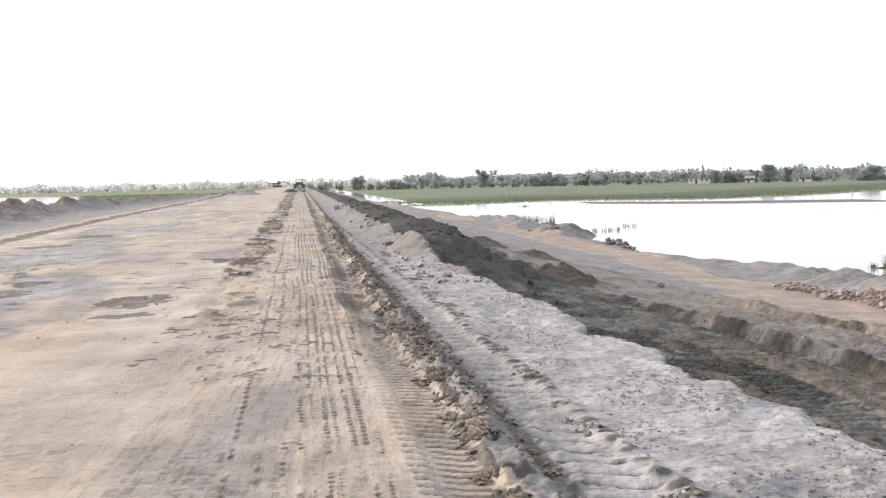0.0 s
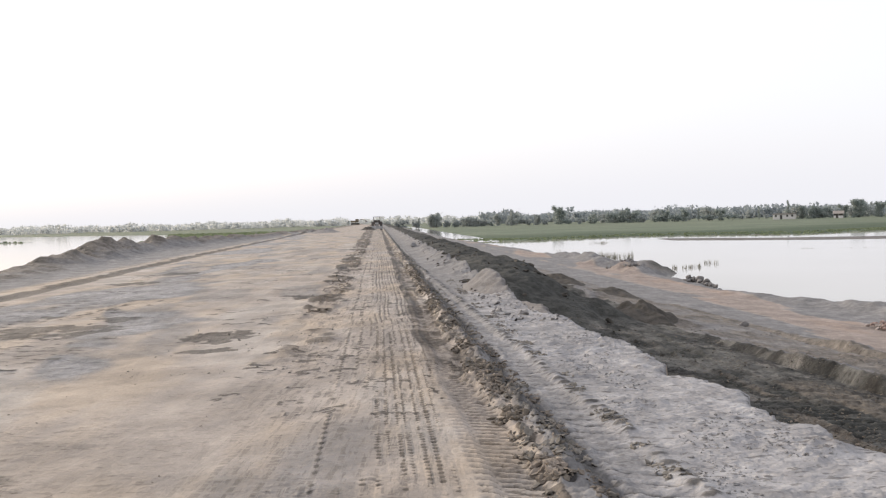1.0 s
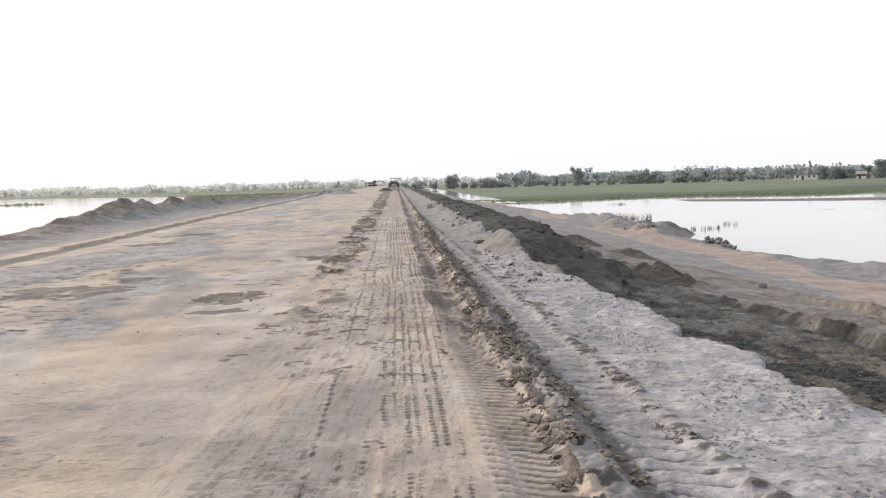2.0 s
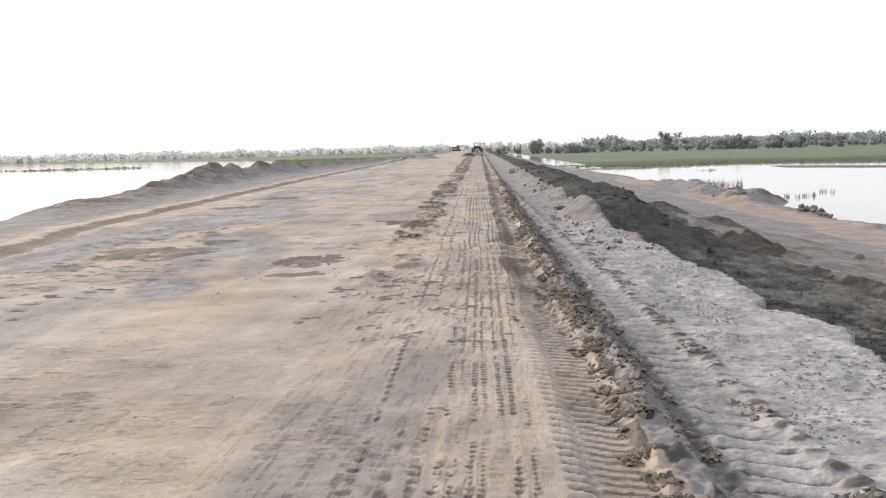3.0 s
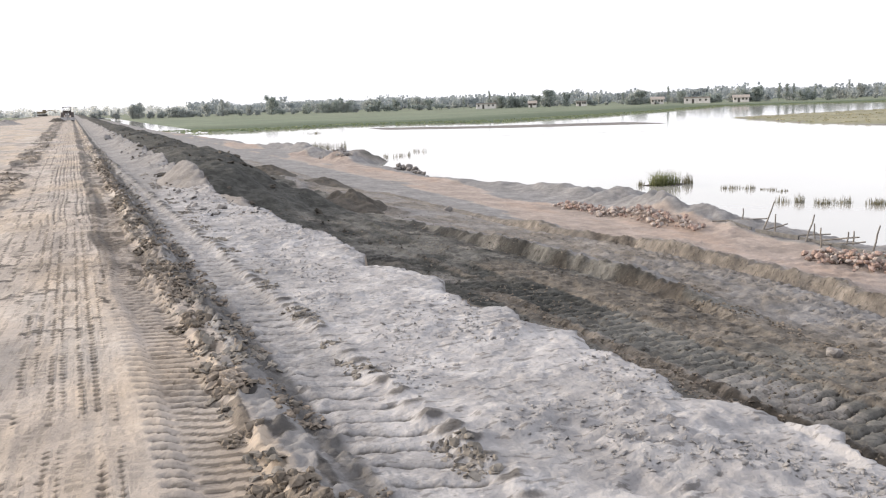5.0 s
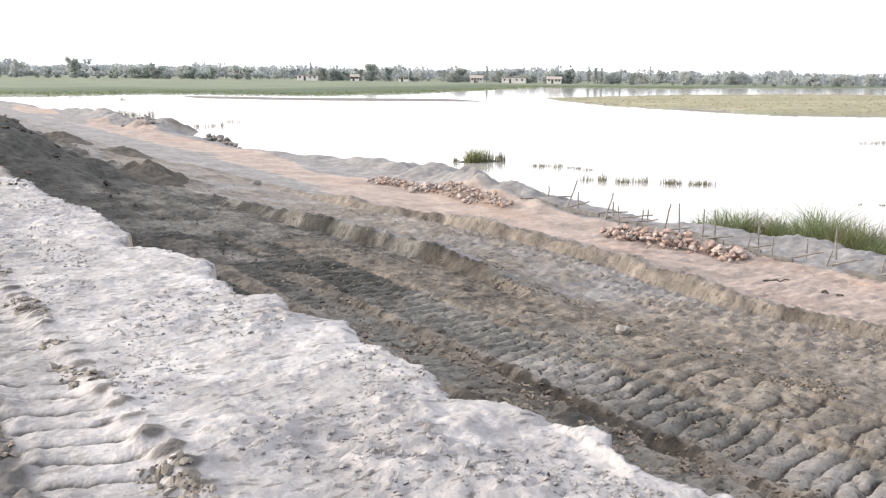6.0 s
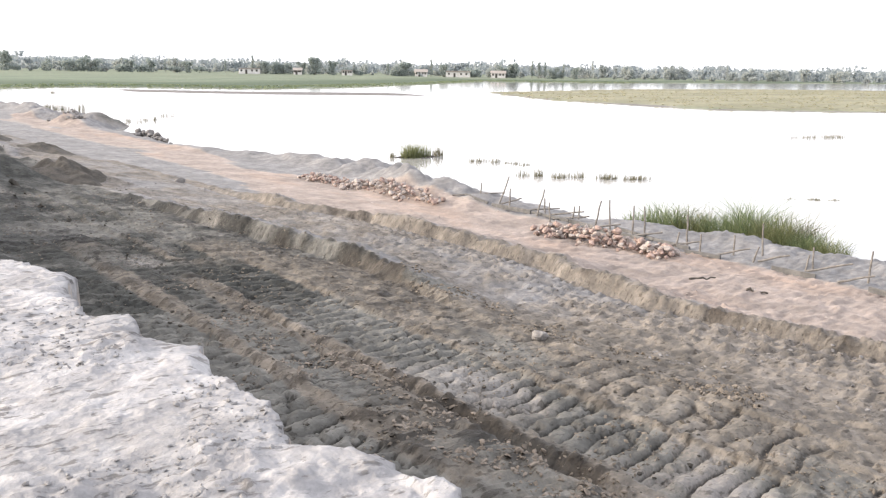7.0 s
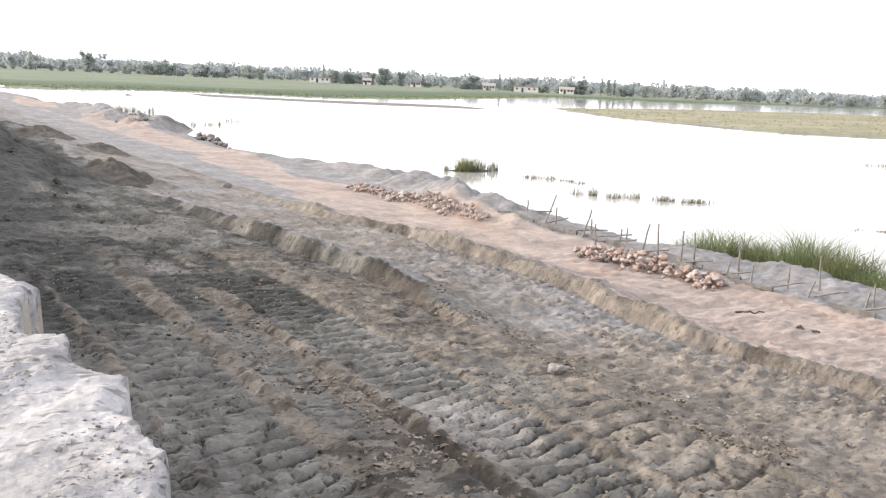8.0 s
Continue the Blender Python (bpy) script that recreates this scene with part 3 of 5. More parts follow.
def ground_material():
    m, nt, b = mat("earthworks_soil")
    big, mid, grain = noise_tex(nt, 0.7, 5, 0.55, (1, 0.28, 1)), noise_tex(nt, 4.0, 6, 0.6), noise_tex(nt, 34.0, 5, 0.65)
    streak = noise_tex(nt, 0.8, 4, 0.5, (3.0, 0.5, 1))
    tan = mix(nt, ramp(nt, streak, 0.30, 0.70, 0.2, 0.8), (0.325, 0.281, 0.245), (0.405, 0.355, 0.310))
    tan = mix(nt, ramp(nt, big, 0.45, 0.60, 0, 0.8), tan, (0.425, 0.350, 0.274))
    tan = mix(nt, ramp(nt, noise_tex(nt, 0.45, 4, 0.55, (1.2, 0.5, 1)), 0.50, 0.62, 0, 0.65), tan, (0.420, 0.385, 0.350))
    tan = mix(nt, ramp(nt, noise_tex(nt, 0.9, 5, 0.6, (1, 0.35, 1)), 0.52, 0.66, 0, 0.45), tan, (0.260, 0.226, 0.198))
    grey = mix(nt, ramp(nt, mid, 0.35, 0.7), (0.178, 0.171, 0.169), (0.258, 0.249, 0.246))
    white = mix(nt, ramp(nt, mid, 0.36, 0.66), (0.288, 0.278, 0.278), (0.392, 0.380, 0.378))
    dark = mix(nt, ramp(nt, mid, 0.35, 0.7), (0.112, 0.107, 0.097), (0.192, 0.183, 0.165))
    brown = mix(nt, ramp(nt, mid, 0.35, 0.7), (0.136, 0.116, 0.095), (0.238, 0.203, 0.166))
    orange = mix(nt, ramp(nt, mid, 0.35, 0.7), (0.270, 0.222, 0.194), (0.350, 0.292, 0.256))
    orange = mix(nt, ramp(nt, big, 0.5, 0.68, 0, 0.55), orange, (0.35, 0.252, 0.192))
    field = noise_tex(nt, 0.045, 5, 0.6, (1, 2.2, 1))
    green = mix(nt, ramp(nt, field, 0.4, 0.62), (0.105, 0.138, 0.092), (0.158, 0.186, 0.125))
    dryg = mix(nt, ramp(nt, field, 0.4, 0.62), (0.205, 0.195, 0.125), (0.265, 0.248, 0.165))
    green = mix(nt, attr(nt, "dry"), green, dryg)
    green = mix(nt, maths(nt, "MULTIPLY", attr(nt, "lush"), 0.8), green, (0.052, 0.078, 0.040))
    sand = mix(nt, ramp(nt, mid, 0.35, 0.7), (0.14, 0.13, 0.122), (0.19, 0.178, 0.167))
    edge = maths(nt, "MULTIPLY_ADD", grain, 0.5, -0.25)

    def soil(name):
        return ramp(nt, maths(nt, "ADD", attr(nt, name), edge), 0.25, 0.75)
    c = mix(nt, soil("grey"), tan, grey)
    c = mix(nt, soil("white"), c, white)
    c = mix(nt, soil("orange"), c, orange)
    c = mix(nt, soil("dark"), c, dark)
    spoil = mix(nt, ramp(nt, mid, 0.35, 0.7), (0.038, 0.038, 0.034), (0.078, 0.077, 0.069))
    c = mix(nt, soil("spoil"), c, spoil)
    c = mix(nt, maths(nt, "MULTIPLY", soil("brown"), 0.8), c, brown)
    # darker than wet soil alone: the factor includes painted shade of the slots
    c = mix(nt, maths(nt, "MULTIPLY", soil("damp_shade"), 0.9), c, mix(nt, 1.0, c, (0.25, 0.235, 0.22), "MULTIPLY"))
    c = mix(nt, soil("sand"), c, sand)
    c = mix(nt, soil("grass"), c, green)
    zone = maths(nt, "MINIMUM", maths(nt, "ADD", maths(nt, "ADD", attr(nt, "dark"), maths(nt, "MULTIPLY", attr(nt, "white"), 0.75)), maths(nt, "ADD", maths(nt, "ADD", attr(nt, "damp_shade"), attr(nt, "brown")), 0.24)), 1.0)
    fleck_at = ramp(nt, noise_tex(nt, 1.0, 4, 0.6, (8, 19, 8)), 0.56, 0.64)
    c = mix(nt, maths(nt, "MULTIPLY", maths(nt, "MULTIPLY", fleck_at, zone), 0.78), c, mix(nt, 1.0, c, (0.42, 0.40, 0.38), "MULTIPLY"))
    lines = ramp(nt, noise_tex(nt, 1.0, 5, 0.65, (17, 1.5, 1)), 0.50, 0.57)
    broken = ramp(nt, noise_tex(nt, 1.0, 3, 0.6, (5, 16, 1)), 0.42, 0.52)
    c = mix(nt, maths(nt, "MULTIPLY", maths(nt, "MULTIPLY", lines, broken), maths(nt, "MULTIPLY", attr(nt, "worn"), 0.7)), c, (0.115, 0.098, 0.083))
    dry_at = ramp(nt, noise_tex(nt, 1.3, 4, 0.6, (7, 15, 7)), 0.57, 0.66)
    c = mix(nt, maths(nt, "MULTIPLY", maths(nt, "MULTIPLY", dry_at, zone), 0.55), c, mix(nt, 1.0, c, (1.45, 1.42, 1.38), "MULTIPLY"))
    speck = maths(nt, "MULTIPLY", ramp(nt, grain, 0.30, 0.72, 0.93, 1.05), ramp(nt, noise_tex(nt, 0.9, 6, 0.62), 0.32, 0.68, 0.68, 0.98))
    hsv = nt.nodes.new("ShaderNodeHueSaturation")
    nt.links.new(c, hsv.inputs["Color"])
    nt.links.new(speck, hsv.inputs["Value"])
    nt.links.new(hsv.outputs[0], b.inputs["Base Color"])
    rough = maths(nt, "MULTIPLY_ADD", attr(nt, "damp_shade"), -0.28, 0.95)
    nt.links.new(rough, b.inputs["Roughness"])
    h = maths(nt, "ADD", maths(nt, "MULTIPLY", noise_tex(nt, 14, 6, 0.65), 0.5), maths(nt, "MULTIPLY", noise_tex(nt, 60, 3, 0.5), 0.07))
    tc = nt.nodes.new("ShaderNodeTexCoord")
    warp = nt.nodes.new("ShaderNodeTexNoise")
    warp.inputs["Scale"].default_value, warp.inputs["Detail"].default_value = 6.0, 3
    nt.links.new(tc.outputs["Object"], warp.inputs["Vector"])
    va = nt.nodes.new("ShaderNodeVectorMath")
    va.operation = "MULTIPLY_ADD"
    nt.links.new(warp.outputs["Color"], va.inputs[0])
    va.inputs[1].default_value = (0.22, 0.22, 0.22)
    nt.links.new(tc.outputs["Object"], va.inputs[2])
    plates = []
    for sc in (9.0, 23.0):
        vo = nt.nodes.new("ShaderNodeTexVoronoi")
        vo.inputs["Scale"].default_value = sc
        nt.links.new(va.outputs[0], vo.inputs["Vector"])
        sep = nt.nodes.new("ShaderNodeSeparateColor")
        nt.links.new(vo.outputs["Color"], sep.inputs[0])
        plates.append(sep.outputs[0])
    plate = maths(nt, "ADD", plates[0], maths(nt, "MULTIPLY", plates[1], 0.7))
    rough_zone = maths(nt, "MINIMUM", maths(nt, "ADD", maths(nt, "ADD", attr(nt, "white"), attr(nt, "dark")), maths(nt, "ADD", maths(nt, "ADD", attr(nt, "damp_shade"), attr(nt, "brown")), 0.10)), 1.0)
    patch = ramp(nt, noise_tex(nt, 2.2, 4, 0.6), 0.40, 0.62, 0.15, 1.0)
    h = maths(nt, "ADD", h, maths(nt, "MULTIPLY", maths(nt, "MULTIPLY", plate, maths(nt, "MULTIPLY", rough_zone, patch)), 0.85))
    bump_node(nt, b, h, 0.75, 0.045)
    return m


def soil_material(name, lo, hi, scale=5.0, bump_d=0.03, rough=0.95):
    m, nt, b = mat(name)
    n1, n2 = noise_tex(nt, scale, 6, 0.62), noise_tex(nt, scale * 7, 4, 0.6)
    c = mix(nt, ramp(nt, n1, 0.34, 0.68), lo, hi)
    info = nt.nodes.new("ShaderNodeObjectInfo")
    hsv = nt.nodes.new("ShaderNodeHueSaturation")
    nt.links.new(c, hsv.inputs["Color"])
    v = maths(nt, "ADD", maths(nt, "MULTIPLY", info.outputs["Random"], 0.25), ramp(nt, n2, 0.3, 0.7, 0.58, 0.85))
    nt.links.new(v, hsv.inputs["Value"])
    nt.links.new(hsv.outputs[0], b.inputs["Base Color"])
    b.inputs["Roughness"].default_value = rough
    bump_node(nt, b, maths(nt, "ADD", n1, maths(nt, "MULTIPLY", n2, 0.4)), 0.6, bump_d)
    return m


def leaf_material(name, lo, hi):
    m, nt, b = mat(name)
    geo = nt.nodes.new("ShaderNodeNewGeometry")
    c = mix(nt, geo.outputs["Random Per Island"], lo, hi)
    n1 = noise_tex(nt, 0.6, 3)
    c = mix(nt, ramp(nt, n1, 0.4, 0.65, 0.0, 0.5), c, lo)
    nt.links.new(c, b.inputs["Base Color"])
    b.inputs["Roughness"].default_value = 0.75
    thin = nt.nodes.new("ShaderNodeBsdfTranslucent")
    nt.links.new(c, thin.inputs["Color"])
    both = nt.nodes.new("ShaderNodeMixShader")
    both.inputs[0].default_value = 0.45
    nt.links.new(b.outputs[0], both.inputs[1])
    nt.links.new(thin.outputs[0], both.inputs[2])
    nt.links.new(both.outputs[0], nt.nodes["Material Output"].inputs["Surface"])
    return m


def plain_material(name, lo, hi, scale=8.0, rough=0.6, metal=0.0):
    m, nt, b = mat(name)
    n1 = noise_tex(nt, scale, 5, 0.6)
    nt.links.new(mix(nt, ramp(nt, n1, 0.35, 0.7), lo, hi), b.inputs["Base Color"])
    nt.links.new(ramp(nt, n1, 0.3, 0.7, max(rough - 0.12, 0.05), min(rough + 0.12, 1)), b.inputs["Roughness"])
    b.inputs["Metallic"].default_value = metal
    return m


def water_material():
    m, nt, b = mat("silty_water")
    n1 = noise_tex(nt, 0.05, 4)
    nt.links.new(mix(nt, ramp(nt, n1, 0.35, 0.7), (0.30, 0.29, 0.27), (0.36, 0.35, 0.335)), b.inputs["Base Color"])
    b.inputs["Roughness"].default_value = 0.06
    b.inputs["IOR"].default_value = 1.33
    b.inputs["Specular IOR Level"].default_value = 0.5
    bump_node(nt, b, noise_tex(nt, 2.5, 3, 0.5, (1, 1.8, 1)), 0.05, 0.02)
    return m


M_GROUND = ground_material()
M_WATER = water_material()
M_DARK = soil_material("dark_wet_earth", (0.055, 0.049, 0.041), (0.105, 0.092, 0.078), 3.0, 0.05)
M_GREY = soil_material("grey_silt_clods", (0.19, 0.175, 0.165), (0.28, 0.262, 0.25), 5.0)
M_BROWN = soil_material("brown_clods", (0.17, 0.142, 0.116), (0.29, 0.245, 0.203), 6.0)
M_RUT = soil_material("grey_brown_rut_clods", (0.140, 0.126, 0.109), (0.240, 0.217, 0.190), 6.0)
M_SOD = soil_material("mud_crumbs", (0.130, 0.109, 0.087), (0.220, 0.185, 0.150), 6.0)
M_PALE = soil_material("pale_silt_crumbs", (0.25, 0.24, 0.236), (0.35, 0.338, 0.332), 6.0)
M_STONE = soil_material("pinkish_quarry_stone", (0.25, 0.175, 0.148), (0.40, 0.305, 0.265), 4.0, 0.02, 0.85)
M_STONE2 = soil_material("pale_quarry_stone", (0.30, 0.255, 0.23), (0.43, 0.375, 0.34), 4.0, 0.02, 0.85)
M_BAMBOO = plain_material("weathered_bamboo", (0.13, 0.118, 0.105), (0.22, 0.20, 0.18), 12, 0.75)
M_BOARD = plain_material("grey_wet_board", (0.085, 0.082, 0.08), (0.145, 0.14, 0.135), 6, 0.7)
M_REED = leaf_material("fresh_green_reed", (0.075, 0.110, 0.050), (0.240, 0.270, 0.140))
M_REED_OLD = leaf_material("yellowing_reed", (0.10, 0.12, 0.05), (0.25, 0.25, 0.13))
M_REED_DRY = leaf_material("dry_reed", (0.12, 0.115, 0.075), (0.235, 0.215, 0.15))
# tree leaves greyed and lightened: distance haze painted into the base colour
M_LEAF = leaf_material("haze_toned_tree_leaves", (0.25, 0.285, 0.265), (0.32, 0.35, 0.325))
M_LEAF_PALE = leaf_material("haze_paled_leaves", (0.32, 0.345, 0.335), (0.38, 0.40, 0.385))
M_MARSH = leaf_material("marsh_grass_blades", (0.145, 0.180, 0.105), (0.235, 0.265, 0.16))
M_MARSH_DRY = leaf_material("dry_marsh_grass", (0.27, 0.255, 0.165), (0.37, 0.34, 0.225))
M_BARK = plain_material("tree_bark", (0.16, 0.15, 0.135), (0.24, 0.225, 0.205), 6, 0.9)


# ---------------------------------------------------------------- mesh helpers
def mesh_from(name, verts, faces, material=None, flat=True):
    me = bpy.data.meshes.new(name)
    me.from_pydata([tuple(v) for v in verts], [], [tuple(f) for f in faces])
    if not flat:
        me.polygons.foreach_set("use_smooth", [True] * len(me.polygons))
    if material:
        me.materials.append(material)
    me.update()
    return me


def part(name, bm, material, parent, label=""):
    """One mesh object under a thing or under a part, from a bmesh or a ready mesh."""
    if isinstance(bm, bpy.types.Mesh):
        me = bm
    else:
        me = bpy.data.meshes.new(name)
        bm.to_mesh(me)
        bm.free()
        me.materials.append(material)
    ob = new(name, me)
    ob.parent = parent
    if label:
        ob["label"] = label
    return ob


def empty(name, at=(0, 0, 0), turn=0.0):
    ob = new(name)
    ob.empty_display_size = 0.3
    ob.matrix_world = pose(*at, 0, 0, turn)
    return ob


def box(bm, size, at, bevel=0.0, turn=(0, 0, 0)):
    r = bmesh.ops.create_cube(bm, size=1.0, matrix=pose(*at, *turn) @ Matrix.Diagonal((*size, 1)))
    if bevel:
        edges = list({e for v in r["verts"] for e in v.link_edges})
        bmesh.ops.bevel(bm, geom=edges, offset=bevel, segments=2, affect="EDGES", profile=0.6)


def rod(bm, a, b, r0, r1, sides=8, bends=3, sway=0.0, rng=random):
    """A tapered, slightly crooked pole from a to b."""
    a, b = Vector(a), Vector(b)
    d = (b - a).normalized()
    u = d.orthogonal().normalized()
    w = d.cross(u)
    rings = []
    for k in range(bends + 1):
        t = k / bends
        c = a.lerp(b, t) + (u * rng.uniform(-sway, sway) + w * rng.uniform(-sway, sway)) * (0 < k < bends)
        r = r0 + (r1 - r0) * t
        rings.append([bm.verts.new(c + (u * math.cos(2 * math.pi * j / sides) + w * math.sin(2 * math.pi * j / sides)) * r) for j in range(sides)])
    for p, q in zip(rings, rings[1:]):
        for j in range(sides):
            bm.faces.new((p[j], p[(j + 1) % sides], q[(j + 1) % sides], q[j]))
    bm.faces.new(list(reversed(rings[0])))
    bm.faces.new(rings[-1])


# ---------------------------------------------------------------- ground sheet
def steps(*runs):
    out = [runs[0][0]]
    for start, stop, step in runs:
        n = max(1, int(round((stop - start) / step)))
        out += list(np.linspace(start, stop, n + 1)[1:])
    return out


def geo_steps(start, stop, first, growth):
    out, v, d = [], start, first
    while v < stop:
        v += d
        d *= growth
        out.append(v)
    return out


s_mid = steps((-20, -9, 0.22), (-9, -2.4, 0.075), (-2.4, -0.8, 0.035), (-0.8, 1.3, 0.02), (1.3, 2.1, 0.026), (2.1, 2.95, 0.014), (2.95, 8.2, 0.033), (8.2, 10.1, 0.055), (10.1, 12.4, 0.042), (12.4, 13, 0.055), (13, 22, 0.12))
s_axis = np.array([-v for v in reversed(geo_steps(20, 3000, 0.3, 1.06))] + s_mid + geo_steps(22, 3000, 0.2, 1.045))
y_axis = np.array([-v for v in reversed(geo_steps(3, 400, 0.5, 1.15))] + steps((-3, 2.6, 0.14), (2.6, 7, 0.02), (7, 11, 0.027), (11, 16, 0.045), (16, 30, 0.11), (30, 75, 0.30), (75, 170, 0.8), (170, 460, 3.0)) + geo_steps(460, 3600, 5, 1.06))


def build_ground():
    S, Y = np.meshgrid(s_axis, y_axis)
    X = x_of(S, Y)
    z, soils = ground_form(X.ravel(), Y.ravel())
    ny, ns = S.shape
    me = bpy.data.meshes.new("ground")
    co = np.stack([X.ravel(), Y.ravel(), z], 1).astype(np.float32)
    i = np.arange(ny * ns).reshape(ny, ns)
    quads = np.stack([i[:-1, :-1], i[:-1, 1:], i[1:, 1:], i[1:, :-1]], -1).reshape(-1, 4)
    me.vertices.add(len(co))
    me.vertices.foreach_set("co", co.ravel())
    me.loops.add(quads.size)
    me.loops.foreach_set("vertex_index", quads.ravel().astype(np.int32))
    me.polygons.add(len(quads))
    me.polygons.foreach_set("loop_start", np.arange(0, quads.size, 4, dtype=np.int32))
    me.polygons.foreach_set("use_smooth", np.ones(len(quads), dtype=bool))
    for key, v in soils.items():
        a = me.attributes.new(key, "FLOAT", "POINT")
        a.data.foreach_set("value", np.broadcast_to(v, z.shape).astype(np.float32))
    me.update(calc_edges=True)
    me.materials.append(M_GROUND)
    return tagged(new("ground", me), "bare tan and grey earthwork embankment with wheel ruts above green marsh", "ground", kind="structure")


ground = build_ground()

wm = mesh_from("water", [(-3500, -500, WATER_Z), (3500, -500, WATER_Z), (3500, 3800, WATER_Z), (-3500, 3800, WATER_Z)], [(0, 1, 2, 3)], M_WATER)
water = tagged(new("water", wm), "still silty lake water mirroring the white sky", "water", kind="structure")


# ---------------------------------------------------------------- stones
def lump_mesh(name, seed, material, rough=0.22, squash=(1, 1, 0.75), subdiv=1, smooth_shade=False):
    rng = random.Random(seed)
    bm = bmesh.new()
    bmesh.ops.create_icosphere(bm, subdivisions=subdiv, radius=0.5)
    cuts = [(Vector((rng.gauss(0, 1), rng.gauss(0, 1), rng.gauss(0, 1))).normalized(), rng.uniform(0.28, 0.42)) for _ in range(5)]
    for v in bm.verts:
        v.co *= 1 + rng.uniform(-rough, rough)
        for n, d in cuts:
            over = v.co.dot(n) - d
            if over > 0:
                v.co -= n * over
        v.co = Vector((v.co.x * squash[0], v.co.y * squash[1], v.co.z * squash[2]))
    me = bpy.data.meshes.new(name)
    bm.to_mesh(me)
    bm.free()
    me.materials.append(material)
    return me


STONES = [lump_mesh("stone", 100 + k, M_STONE if k % 3 else M_STONE2, 0.16, (1.0, random.uniform(0.65, 0.95), random.uniform(0.55, 0.85)), 2) for k in range(9)]
STONES_PALE = [lump_mesh("stone", 200 + k, M_STONE2 if k % 3 else M_STONE, 0.16, (1.0, random.uniform(0.65, 0.95), random.uniform(0.55, 0.85)), 2) for k in range(7)]

STONES_GREY = [lump_mesh("stone", 260 + k, M_GREY, 0.16, (1.0, 0.8, 0.7), 2) for k in range(4)]


def rubble_pile(p, q, width, height, count, size, meshes, label, seed):
    """Loose stones tipped in a long heap from p to q."""
    rng = random.Random(seed)
    p, q = Vector(p), Vector(q)
    mid = (p + q) / 2
    along = (q - p)
    side = Vector((-along.y, along.x)).normalized()
    base = empty("rubble_pile", (mid.x, mid.y, ground_z(mid.x, mid.y)))
    for k in range(count):
        u, v = rng.random(), max(-1, min(1, rng.gauss(0, 0.42)))
        c = p + along * u + side * v * width / 2 + Vector((rng.uniform(-0.1, 0.1), rng.uniform(-0.1, 0.1)))
        prof = max(0, 1 - abs(v)) * (0.35 + 0.65 * math.sin(math.pi * min(1, max(0, u))) ** 0.5)
        d = rng.uniform(*size) * (1.25 if rng.random() < 0.15 else 1)
        z = ground_z(c.x, c.y) + d * 0.22 + prof * height * rng.random() ** 0.7
        ob = new("stone", meshes[rng.randrange(len(meshes))])
        ob.parent = base
        ob.matrix_local = base.matrix_world.inverted() @ (pose(c.x, c.y, z, rng.uniform(-35, 35), rng.uniform(-35, 35), rng.uniform(0, 360)) @ Matrix.Diagonal((d, d, d, 1)))
    return tagged(base, label, "rubble pile", "rubble piles along the shore track")


rubble_pile((14.95, 15.9), (15.65, 12.4), 1.0, 0.34, 230, (0.09, 0.20), STONES, "pinkish quarry stones tipped in a low heap beside the stake fence", 1)
rubble_pile((14.5, 27.8), (15.0, 20.3), 0.95, 0.28, 300, (0.07, 0.19), STONES_PALE, "pale quarry stones tipped in a long low row", 2)
rubble_pile((x_of(18.1, 50.6), 50.6), (x_of(18.7, 47.6), 47.6), 1.4, 0.55, 70, (0.2, 0.42), STONES_GREY, "grey boulders heaped at the water's edge", 3)
rubble_pile((x_of(16.6, 62), 62), (x_of(16.6, 56), 56), 1.2, 0.3, 45, (0.16, 0.34), STONES_GREY, "grey boulders scattered along the shore track", 4)


def boulder(x, y, d, material, label, seed, sink=0.18):
    me = lump_mesh("boulder", seed, material, 0.14, (1, 0.85, 0.7), 2)
    ob = new("boulder", me)
    ob.matrix_world = pose(x, y, ground_z(x, y) + d * (0.30 - sink * 0.5), 8, -6, seed * 37) @ Matrix.Diagonal((d, d, d, 1))
    return tagged(ob, label, "boulder")


boulder(8.32, 8.15, 0.23, M_GREY, "rounded grey stone lying on the dark mud bench", 5)
boulder(x_of(1.3, 47), 47, 0.45, M_PALE, "pale boulder lying on the grey silt strip", 6)
boulder(x_of(5.9, 7.0), 6.6, 0.10, M_GREY, "small grey stone lying on the dark mud bench", 7)
boulder(x_of(2.4, 16.2), 16.2, 0.22, M_PALE, "pale stone lying beside the grey silt heap", 8)
boulder(x_of(10.9, 26.5), 26.5, 0.34, M_GREY, "grey stone on the windrow beside the haul track", 9)


